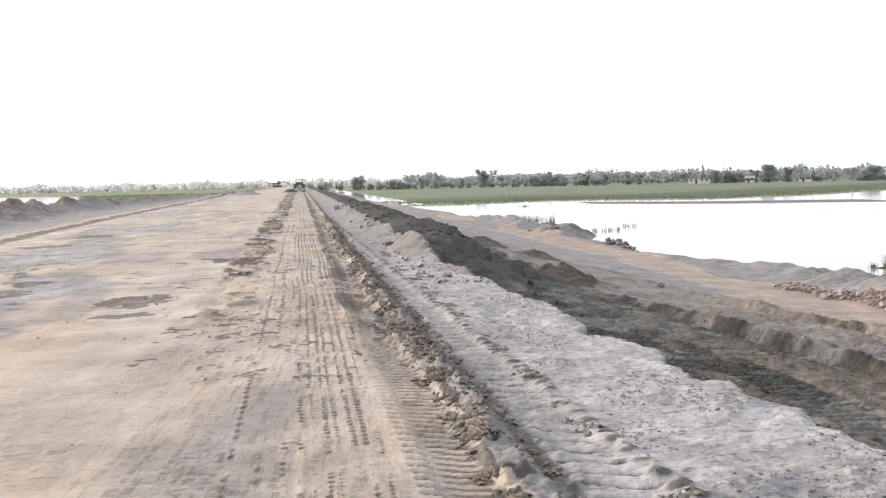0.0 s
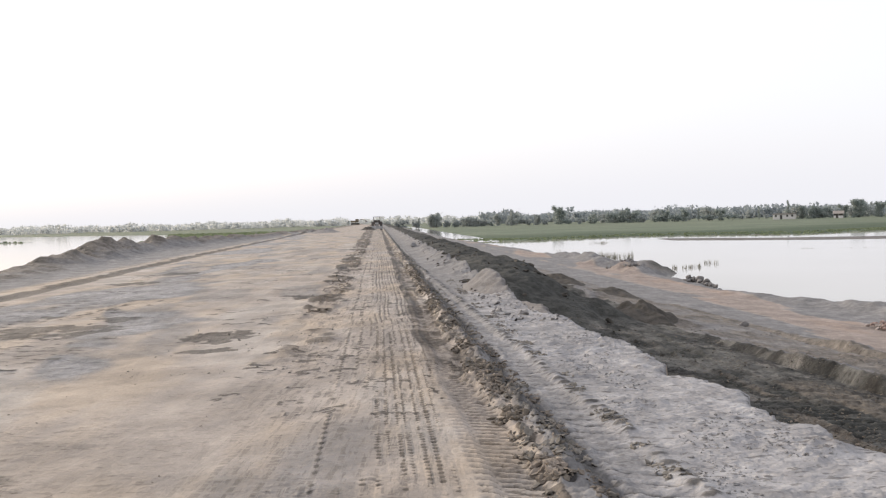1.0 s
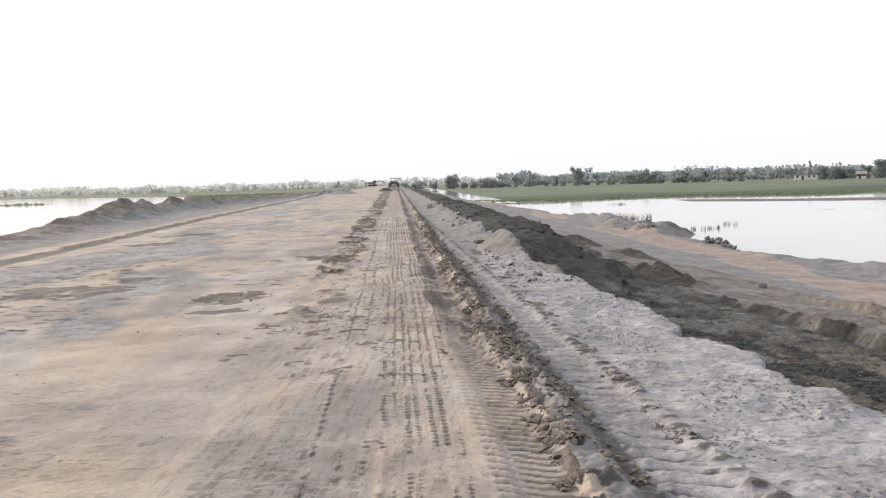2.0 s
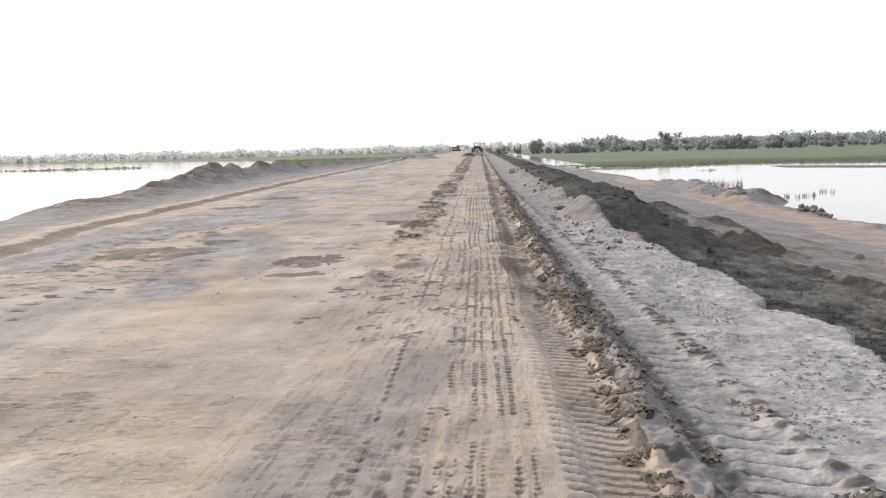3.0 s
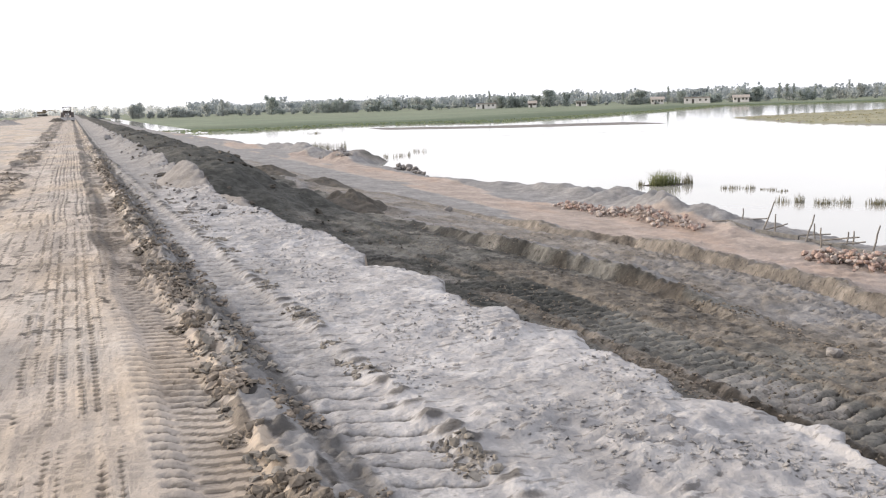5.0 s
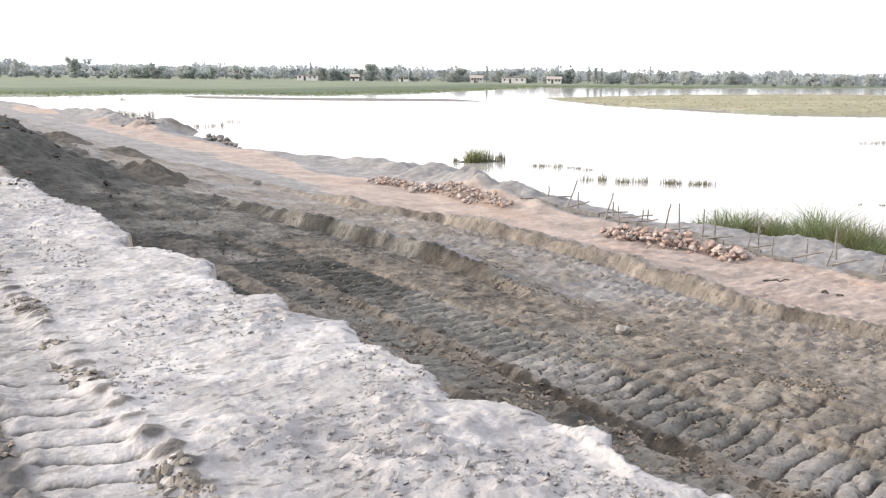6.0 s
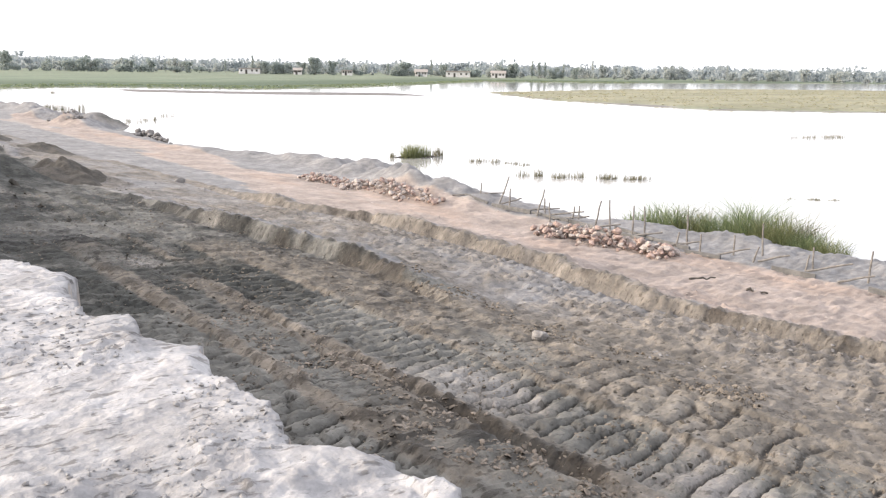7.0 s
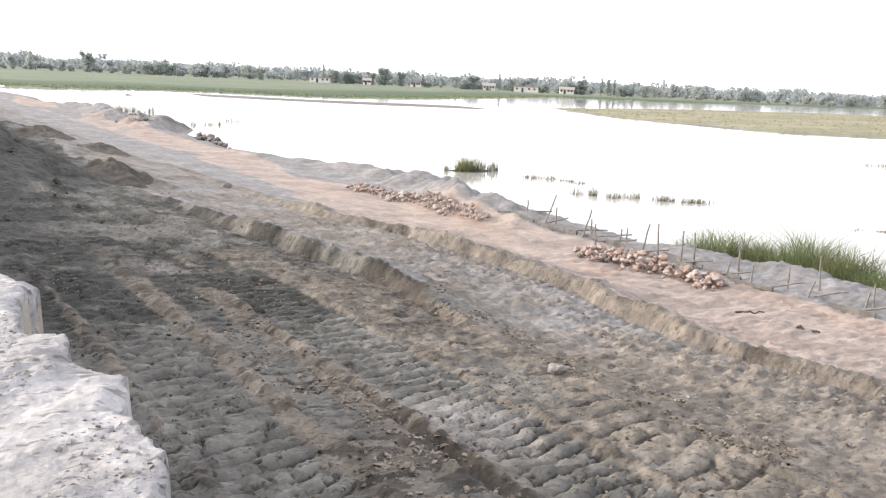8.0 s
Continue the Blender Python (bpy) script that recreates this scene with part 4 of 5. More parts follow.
# ---------------------------------------------------------------- heaps of earth
def earth_heap(name, x, y, rx, ry, h, material, label, seed, turn=0, peak=1.3):
    n_r, n_a = 26, 64
    rng = np.random.RandomState(seed)
    rr = np.linspace(0, 1, n_r)[:, None]
    aa = np.linspace(0, 2 * math.pi, n_a, endpoint=False)[None, :]
    edge = 1 + 0.22 * vnoise(np.cos(aa) * 1.7 + seed, np.sin(aa) * 1.7, seed)
    px, py = rr * edge * rx * np.cos(aa), rr * edge * ry * np.sin(aa)
    ca, sa = math.cos(radians(turn)), math.sin(radians(turn))
    wx, wy = x + px * ca - py * sa, y + px * sa + py * ca
    gz, _ = ground_form(wx.ravel(), wy.ravel())
    prof = (1 - rr ** peak) ** 1.15 * np.ones_like(aa)
    zz = gz.reshape(wx.shape) - 0.06 * rr + h * prof * (0.85 + 0.5 * fbm(wx * 1.4, wy * 1.4, 4, seed)) + 0.05 * prof * fbm(wx * 5, wy * 5, 3, seed + 3)
    verts = np.stack([wx - x, wy - y, zz], -1).reshape(-1, 3)
    faces = []
    for i in range(n_r - 1):
        for j in range(n_a):
            a, b2, c, d = i * n_a + j, i * n_a + (j + 1) % n_a, (i + 1) * n_a + (j + 1) % n_a, (i + 1) * n_a + j
            faces.append((d, c, b2, a) if i else (d, c, a))
    me = mesh_from(name, verts, faces, material, flat=False)
    ob = new(name, me)
    ob.location = (x, y, 0)
    return tagged(ob, label, "earth heap")


earth_heap("spoil_mound", x_of(7.5, 26), 26, 1.15, 2.3, 0.62, M_DARK, "steep heap of dark damp earth on the bench", 21, 6)
earth_heap("spoil_mound", x_of(2.05, 18.6), 18.6, 0.8, 2.2, 0.36, M_GREY, "crumbly heap of grey silt at the strip's edge", 22, 8)
earth_heap("spoil_mound", x_of(2.3, 14.8), 15.2, 0.45, 1.6, 0.16, M_GREY, "low crumbly heap of grey silt at the strip's edge", 23, 8)
earth_heap("spoil_mound", x_of(-9.3, 134), 134, 2.6, 4.0, 0.85, M_GREY, "grey spoil heap tipped on the far embankment", 24)
earth_heap("spoil_mound", x_of(-2.6, 156), 156, 1.5, 2.2, 0.8, M_DARK, "dark spoil heap in front of the tractor", 25)
earth_heap("spoil_mound", x_of(9.6, 36), 37, 1.3, 2.6, 0.32, M_DARK, "low heap of dark damp earth beside the haul track", 26)
earth_heap("spoil_mound", x_of(8.4, 41), 43, 1.5, 3.0, 0.45, M_DARK, "rounded heap of dark damp earth beside the haul track", 27)


# ---------------------------------------------------------------- loose crumbs
def crumbs(name, places, material, label, seed):
    rng = random.Random(seed)
    protos = []
    for k in range(10):
        bm = bmesh.new()
        bmesh.ops.create_icosphere(bm, subdivisions=1, radius=0.5)
        cuts = [(Vector((rng.gauss(0, 1), rng.gauss(0, 1), rng.gauss(0, 1))).normalized(), rng.uniform(0.12, 0.36)) for _ in range(4)]
        bmesh.ops.delete(bm, geom=[v for v in bm.verts if v.co.z < -0.3], context="VERTS")
        for v in bm.verts:
            v.co *= rng.uniform(0.75, 1.25)
            for n, d in cuts:
                v.co -= n * max(0.0, v.co.dot(n) - d)
        bm.verts.ensure_lookup_table()
        protos.append(([v.co.copy() for v in bm.verts], [[v.index for v in f.verts] for f in bm.faces]))
        bm.free()
    xs, ys = np.array([p[0] for p in places]), np.array([p[1] for p in places])
    zs, _ = ground_form(xs, ys)
    verts, faces = [], []
    for (x, y, d), z in zip(places, zs):
        vs, fs = protos[rng.randrange(10)]
        m = pose(x, y, z + d * 0.06, rng.gauss(0, 24), rng.gauss(0, 24), rng.uniform(0, 360)) @ Matrix.Diagonal((d * rng.uniform(0.8, 1.7), d * rng.uniform(0.7, 1.1), d * rng.uniform(0.35, 0.75), 1))
        o = len(verts)
        verts += [m @ v for v in vs]
        faces += [[o + i for i in f] for f in fs]
    return tagged(new(name, mesh_from(name, verts, faces, material)), label, "clods", kind="stuff")


def strew(count, s_lo, s_hi, y_lo, y_hi, d_lo, d_hi, seed, lump=0.0):
    rng = random.Random(seed)
    out = []
    while len(out) < count:
        y = y_lo + (y_hi - y_lo) * rng.random() ** 1.6
        s = rng.uniform(s_lo, s_hi)
        x = x_of(s, y)
        if lump and noise.noise((x * lump, y * lump, seed)) < 0.05:
            continue
        out.append((x, y, d_lo + (d_hi - d_lo) * rng.random() ** 2.2))
    return out


crumbs("clods", strew(3400, 0.24, 0.52, 2.8, 30, 0.012, 0.09, 31, 2.0), M_SOD, "broken brown mud clods beside the rut", 31)
crumbs("clods", strew(1600, 0.30, 0.50, 2.8, 9, 0.015, 0.085, 47, 1.2), M_BROWN, "tan mud plates heaped beside the rut", 47)
crumbs("clods", strew(1100, 1.08, 1.26, 3, 22, 0.012, 0.065, 46, 2.2), M_RUT, "grey mud clods along the edge of the pale strip", 46)
crumbs("clods", strew(1500, 0.56, 0.76, 2.8, 16, 0.012, 0.06, 43, 2.5), M_BROWN, "tan mud clods between the ruts", 43)
crumbs("clods", strew(260, -3.6, -1.2, 9, 45, 0.012, 0.055, 44, 0.7), M_RUT, "grey clods torn from the deck", 44)
crumbs("clods", strew(1500, 4.75, 5.6, 3.5, 12, 0.015, 0.07, 45, 1.6), M_BROWN, "brown clods on the ridge between the tracks", 45)
crumbs("clods", strew(2600, 0.28, 0.75, 3, 40, 0.012, 0.085, 32, 1.5), M_RUT, "broken grey mud clods beside the rut", 32)
crumbs("clods", strew(1300, -2.0, -1.4, 15, 70, 0.02, 0.09, 33, 0.9), M_SOD, "dark clods along the crust of the deck", 33)
crumbs("clods", strew(3200, 1.25, 2.6, 2.8, 18, 0.008, 0.036, 34, 1.3), M_PALE, "pale silt crumbs on the trodden strip", 34)
crumbs("clods", strew(6500, 3.0, 8.4, 3.2, 22, 0.012, 0.055, 35, 1.2), M_SOD, "brown mud crumbs on the bench", 35)
crumbs("clods", strew(2200, 2.9, 8.2, 3.2, 40, 0.015, 0.075, 36, 0.8), M_DARK, "dark mud clods on the bench", 36)
crumbs("clods", strew(1300, 7.9, 8.8, 5, 12, 0.015, 0.075, 42, 1.4), M_SOD, "brown mud clods along the edge of the haul track", 42)
crumbs("clods", strew(700, 8.6, 11.3, 4, 26, 0.02, 0.08, 37, 0.9), M_GREY, "grey crumbs on the haul track", 37)
crumbs("clods", strew(260, 12.2, 16.5, 5, 30, 0.015, 0.07, 38), M_STONE2, "pale chippings on the shore track", 38)
crumbs("clods", strew(500, -8, -0.3, 3, 22, 0.006, 0.025, 39), M_BROWN, "small crumbs on the deck", 39)
crumbs("clods", strew(420, 1.3, 5.5, 18, 60, 0.05, 0.28, 40, 0.5), M_DARK, "dark clods on the tipped spoil", 40)
crumbs("clods", strew(300, 1.2, 2.4, 13, 40, 0.03, 0.14, 41, 0.5), M_GREY, "grey clods on the silt heap", 41)


# ---------------------------------------------------------------- stake fence on the shore
def stake_fence():
    rng = random.Random(9)
    base = empty("stake_fence", (16.5, 14.0, ground_z(16.5, 14.0)))
    inv = base.matrix_world.inverted()

    def pole(name, a, b, r0, r1, mat_, label=""):
        bm = bmesh.new()
        rod(bm, inv @ Vector(a), inv @ Vector(b), r0, r1, 8, 4, r0 * 0.5, rng)
        return part(name, bm, mat_, base, label)
    # foot x, y, then the lean in x, y and the height
    uprights = [(16.45, 20.2, 0.0, 0.0, 0.33), (16.22, 19.13, 0.24, -0.19, 0.84), (16.37, 18.76, 0, 0, 0.52), (16.25, 17.5, 0.14, -0.13, 0.70), (15.98, 16.66, -0.01, 0.02, 0.52),
                (16.61, 17.56, -0.02, 0.02, 0.40), (16.64, 16.54, 0.03, -0.02, 0.36), (16.94, 16.62, 0, 0, 0.36), (16.55, 15.66, 0.10, -0.10, 0.70), (16.75, 15.32, -0.03, 0.03, 0.74)]
    uprights += [(16.67, 14.51, 0, 0, 0.70), (16.94, 14.37, -0.03, 0.03, 0.70), (16.73, 13.3, 0.08, -0.06, 0.33), (16.99, 13.16, -0.02, 0.02, 0.75), (16.55, 12.44, 0, 0, 0.44), (17.12, 12.02, 0, 0, 0.46),
                 (16.97, 11.44, 0.09, -0.08, 0.36), (17.55, 11.6, -0.03, 0.03, 0.70), (17.2, 10.39, 0.06, -0.05, 0.37), (17.6, 10.45, -0.02, 0.02, 0.46), (17.36, 9.18, 0.03, -0.02, 0.62), (17.4, 8.2, 0.05, 0.0, 0.5), (17.6, 7.3, 0, 0, 0.6)]
    for x, y, lx, ly, h in uprights:
        g = ground_z(x, y)
        pole("post", (x, y, g - 0.12), (x + lx, y + ly, g + h), 0.024, 0.016, M_BAMBOO)
    rails = [(15.71, 20.59, 16.95, 19.72, 0.12), (16.22, 19.13, 16.75, 18.72, 0.22), (16.5, 18.2, 17.3, 17.75, 0.14), (16.1, 15.72, 16.8, 15.02, 0.18), (16.54, 14.39, 17.0, 13.88, 0.2),
             (16.7, 13.35, 17.1, 12.88, 0.2), (16.54, 12.24, 17.06, 11.57, 0.22), (16.96, 11.29, 17.3, 10.8, 0.24), (17.0, 10.25, 17.45, 9.55, 0.28), (16.85, 9.48, 17.16, 8.95, 0.22), (16.9, 8.4, 17.3, 7.6, 0.18), (16.5, 17.3, 17.0, 16.5, 0.2), (16.3, 16.9, 16.9, 16.2, 0.15)]
    for x0, y0, x1, y1, h in rails:
        pole("rail", (x0, y0, ground_z(x0, y0) + 0.03), (x1, y1, ground_z(x1, y1) + h), 0.024, 0.018, M_BAMBOO)
    run = [(15.95, 20.4), (16.1, 19.3), (16.35, 17.8), (16.45, 16.5), (16.5, 15.2), (16.5, 14.0), (16.5, 12.9), (16.6, 11.9), (16.75, 10.9), (16.85, 9.9), (16.7, 8.9), (16.6, 7.8), (16.7, 6.6)]
    for k, ((x0, y0), (x1, y1)) in enumerate(zip(run, run[1:])):
        for off in (0.0, 0.28):
            if rng.random() < (0.25 if off == 0 else 0.6):
                continue
            a = Vector((x0 + off, y0, ground_z(x0 + off, y0) + 0.05))
            c = Vector((x1 + off, y1 - 0.06, ground_z(x1 + off, y1) + 0.05))
            bm = bmesh.new()
            L = (c - a).length
            box(bm, (L * rng.uniform(0.75, 0.98), 0.05, rng.uniform(0.08, 0.12)), (0, 0, 0), 0.006)
            d = (c - a).normalized()
            m = Matrix.Translation((a + c) / 2) @ d.to_track_quat("X", "Z").to_matrix().to_4x4()
            bm.transform(inv @ m)
            part("board", bm, M_BOARD, base, "")
    return tagged(base, "rough bamboo stakes with tied rails and grey boards along the shore", "fence")


stake_fence()


def stick(x0, y0, x1, y1, r, seed):
    rng = random.Random(seed)
    bm = bmesh.new()
    mid = Vector(((x0 + x1) / 2, (y0 + y1) / 2, ground_z((x0 + x1) / 2, (y0 + y1) / 2)))
    rod(bm, Vector((x0, y0, ground_z(x0, y0) + r * 0.7)) - mid, Vector((x1, y1, ground_z(x1, y1) + r * 0.7)) - mid, r, r * 0.6, 7, 6, r * 1.1, rng)
    me = bpy.data.meshes.new("stick")
    bm.to_mesh(me)
    bm.free()
    me.materials.append(M_DARK)
    ob = new("stick", me)
    ob.location = mid
    return tagged(ob, "dark weathered branch lying on the shore track", "stick", "sticks on the shore track")


stick(14.2, 10.78, 14.78, 10.65, 0.022, 1)
stick(14.42, 9.72, 14.66, 9.45, 0.026, 2)


# ---------------------------------------------------------------- reeds and grass
def blades(count, rx, ry, h_lo, h_hi, width, lean, seed):
    rng = random.Random(seed)
    verts, faces = [], []
    for _ in range(count):
        a, r = rng.uniform(0, 2 * math.pi), math.sqrt(rng.random())
        bx, by = rx * r * math.cos(a), ry * r * math.sin(a)
        h = rng.uniform(h_lo, h_hi) * (1 - 0.35 * r)
        la, ll = rng.uniform(0, 2 * math.pi), lean * h * rng.random()
        wa = rng.uniform(0, math.pi)
        wx, wy = math.cos(wa) * width, math.sin(wa) * width
        o = len(verts)
        for t, wf in ((0, 1.0), (0.55, 0.8), (1.0, 0.06)):
            cx, cy, cz = bx + math.cos(la) * ll * t ** 1.8, by + math.sin(la) * ll * t ** 1.8, h * t * (1 - 0.12 * t * lean)
            verts += [(cx - wx * wf, cy - wy * wf, cz), (cx + wx * wf, cy + wy * wf, cz)]
        faces += [(o, o + 1, o + 3, o + 2), (o + 2, o + 3, o + 5, o + 4)]
    return verts, faces


def reed_clump(name, x, y, z, rx, ry, h_lo, h_hi, count, material, label, category, seed, width=0.008, lean=0.5, turn=0):
    me = mesh_from(name, *blades(count, rx, ry, h_lo, h_hi, width, lean, seed), material)
    ob = new(name, me)
    ob.matrix_world = pose(x, y, z, 0, 0, turn)
    return tagged(ob, label, category, kind="stuff")


for k, (x, y, rx, ry, h, n, mm) in enumerate(((19.55, 16.9, 0.4, 0.5, 0.62, 330, M_REED), (19.95, 16.4, 0.45, 0.5, 0.72, 380, M_REED), (20.2, 15.6, 0.45, 0.5, 0.6, 330, M_REED), (20.45, 14.9, 0.45, 0.6, 0.8, 450, M_REED),
                                              (20.5, 14.1, 0.5, 0.55, 0.92, 560, M_REED), (20.45, 13.3, 0.5, 0.55, 0.8, 560, M_REED), (20.45, 12.5, 0.5, 0.5, 0.7, 520, M_REED), (20.4, 11.8, 0.4, 0.45, 0.5, 360, M_REED),
                                              (21.1, 13.0, 0.45, 0.45, 0.75, 220, M_REED_DRY), (20.7, 15.6, 0.2, 0.2, 1.0, 60, M_REED_DRY), (20.6, 16.2, 0.15, 0.15, 0.9, 30, M_REED_DRY))):
    reed_clump("tall_grass", x, y, max(ground_z(x, y), WATER_Z) - 0.06, rx * 1.1, ry * 1.1, h * 0.25, h * (2.1 if k % 3 else 1.5), int(n * 2.0), M_REED_OLD if k in (2, 5, 7) else mm, "tall green grass growing at the water's edge" if mm is M_REED else "dry straw-coloured grass at the water's edge", "grass", 50 + k, 0.007, 1.2)

# small island of reeds
earth = mesh_from("mud_islet", *[(lambda vs, fs: (vs, fs))(*x) for x in [([(1.25 * math.cos(a) * r, 0.45 * math.sin(a) * r, 0.14 * (1 - r * r) - 0.05 + 0.02 * math.sin(5 * a)) for r in (0.02, 0.4, 0.75, 1.0) for a in [2 * math.pi * j / 28 for j in range(28)]],
                  [(i * 28 + j, i * 28 + (j + 1) % 28, (i + 1) * 28 + (j + 1) % 28, (i + 1) * 28 + j) for i in range(3) for j in range(28)])]][0], M_DARK, False)
islet = new("mud_islet", earth)
islet.matrix_world = pose(24.2, 35.9, WATER_Z + 0.02, 0, 0, -12)
tagged(islet, "low dark mud islet standing in the lake", "islet")
reed_clump("reed_clump", 23.9, 35.8, WATER_Z, 0.62, 0.40, 0.30, 1.15, 400, M_REED_OLD, "yellowing green reeds on the mud islet", "reeds", 71, 0.012, 0.9)
reed_clump("reed_clump", 24.6, 35.7, WATER_Z, 0.28, 0.28, 0.3, 1.1, 90, M_REED_OLD, "yellowing green reeds on the mud islet", "reeds", 72, 0.012, 0.35)
reed_clump("reed_clump", 25.4, 35.8, WATER_Z - 0.02, 0.3, 0.25, 0.3, 0.8, 90, M_REED_DRY, "dry reeds standing in the shallow lake", "reeds", 73, 0.012, 0.3)
reed_clump("reed_clump", 23.0, 36.2, WATER_Z - 0.02, 0.2, 0.15, 0.2, 0.5, 40, M_REED_DRY, "dry reeds standing in the shallow lake", "reeds", 74, 0.01, 0.3)


def reed_row(x0, y0, x1, y1, n, h, seed, mm=None, r=0.3):
    rng = random.Random(seed)
    for k in range(n):
        t = (k + rng.uniform(0.1, 0.9)) / n
        reed_clump("reed_clump", x0 + (x1 - x0) * t + rng.uniform(-0.1, 0.1), y0 + (y1 - y0) * t + rng.uniform(-0.25, 0.25), WATER_Z - 0.03, r * rng.uniform(0.5, 1.2), r * 0.5, h * 0.3, h * rng.uniform(0.6, 1.1),
                   int(rng.uniform(18, 60)), mm or M_REED_DRY, "sparse dry reeds standing in the shallow lake", "reeds", seed * 50 + k, 0.010, 0.35)


reed_row(24.1, 27.7, 28.3, 24.0, 16, 0.52, 11, None, 0.38)
reed_row(26.6, 31.9, 27.0, 30.6, 3, 0.3, 12)
reed_row(54.5, 35.5, 59.5, 34.4, 8, 0.6, 13, None, 0.6)
reed_row(28.5, 18.2, 30.0, 17.2, 4, 0.2, 14)
reed_row(14.6, 86.2, 18.2, 83.5, 11, 1.25, 15, None, 0.5)
reed_row(22.2, 72.6, 23.2, 71.8, 2, 0.8, 16, None, 0.4)
reed_row(17.5, 66.0, 21.0, 68.0, 4, 0.6, 17, None, 0.3)
reed_row(25.4, 33.2, 26.4, 32.4, 4, 0.4, 18)
reed_row(11.6, 91.5, 12.4, 90.5, 2, 1.4, 19, None, 0.6)
reed_row(22.0, 132.0, 25.0, 131.5, 3, 0.7, 20, None, 1.0)
reed_row(40.0, 96.0, 60.0, 92.0, 7, 0.25, 21, None, 1.2)
reed_row(111.0, 83.0, 116.5, 78.0, 9, 0.9, 23, M_REED, 1.0)
reed_row(129.0, 84.0, 141.0, 78.5, 9, 0.8, 24, M_REED, 1.4)
reed_row(16.9, 34.4, 17.6, 33.8, 2, 0.5, 22, None, 0.2)


def grass_field(name, count, spots, material, label, h, w, seed):
    """Tufts of marsh grass over the flats."""
    rng = random.Random(seed)
    pts = []
    while len(pts) < count:
        x, y = spots(rng)
        pts.append((x, y))
    xs, ys = np.array([p[0] for p in pts]), np.array([p[1] for p in pts])
    zs, g, _ = far_land(xs, ys)
    verts, faces = [], []
    for x, y, z, gg in zip(xs, ys, zs, g):
        if gg < 0.4 or z < WATER_Z - 0.15:
            continue
        for k in range(3):
            a, hh = rng.uniform(0, math.pi), h * rng.uniform(0.5, 1.2)
            dx, dy = math.cos(a) * w * rng.uniform(0.5, 1.2), math.sin(a) * w
            ox, oy = rng.uniform(-w, w), rng.uniform(-w, w)
            o = len(verts)
            verts += [(x + ox - dx, y + oy - dy, z - 0.05), (x + ox + dx, y + oy + dy, z - 0.05), (x + ox + dx * 0.5 + rng.uniform(-w, w) * 0.4, y + oy, z + hh), (x + ox - dx * 0.5, y + oy, z + hh * rng.uniform(0.6, 1))]
            faces.append((o, o + 1, o + 2, o + 3))
    return tagged(new(name, mesh_from(name, verts, faces, material)), label, "grass", kind="stuff")


def shore_spot(r):
    x = r.uniform(-10, 260)
    return x, float(line(x, (-30, 170), (0, 160), (15, 153), (37, 165), (66, 153), (90, 166), (131, 197), (190, 250), (240, 236), (466, 262))) + r.uniform(-3, 9)


grass_field("marsh_grass", 2600, shore_spot, M_MARSH, "green marsh grass on the far shore", 0.2, 0.3, 81)
grass_field("marsh_grass", 2500, lambda r: (r.uniform(84, 240), r.uniform(45, 150)), M_MARSH_DRY, "yellowing grass on the low island", 0.10, 0.3, 82)
grass_field("marsh_grass", 4000, lambda r: (r.uniform(-210, -20), r.uniform(120, 420)), M_MARSH, "green marsh grass beyond the embankment", 0.5, 0.7, 83)


# ---------------------------------------------------------------- trees
def crown_mesh(name, blobs, leaf, material, seed, per_area=2.3):
    """Leaf clumps over several uneven blobs (x, y, z, rx, rz), with gaps between them."""
    rng = random.Random(seed)
    verts, faces = [], []
    for bx, by, bz, rx, rz in blobs:
        for _ in range(int(per_area * 12 * rx * rz / (leaf * leaf) * 0.32)):
            d = Vector((rng.gauss(0, 1), rng.gauss(0, 1), rng.gauss(0, 1))).normalized() * (rng.random() ** 0.45) * rng.uniform(0.75, 1.12)
            c = Vector((bx + d.x * rx, by + d.y * rx, bz + d.z * rz))
            e = Euler((rng.uniform(0, 6.3), rng.uniform(0, 6.3), rng.uniform(0, 6.3))).to_matrix()
            k = leaf * rng.uniform(0.5, 1.2)
            o = len(verts)
            verts += [c + e @ Vector(v) for v in ((-k, 0, 0), (0, -k * 0.6, 0), (k, 0, k * 0.2), (0, k * 0.6, 0))]
            faces.append((o, o + 1, o + 2, o + 3))
    return mesh_from(name, verts, faces, material)


def trunk_mesh(h, r, limbs, seed):
    rng = random.Random(seed)
    bm = bmesh.new()
    rod(bm, (0, 0, -0.3), (rng.uniform(-0.2, 0.2), rng.uniform(-0.2, 0.2), h), r, r * 0.4, 7, 4, r * 0.4, rng)
    for _ in range(limbs):
        z = h * rng.uniform(0.45, 0.85)
        a = rng.uniform(0, 6.3)
        rod(bm, (0, 0, z), (math.cos(a) * h * 0.35, math.sin(a) * h * 0.35, z + h * rng.uniform(0.2, 0.4)), r * 0.45, r * 0.15, 6, 3, r * 0.3, rng)
    me = bpy.data.meshes.new("trunk")
    bm.to_mesh(me)
    bm.free()
    me.materials.append(M_BARK)
    return me


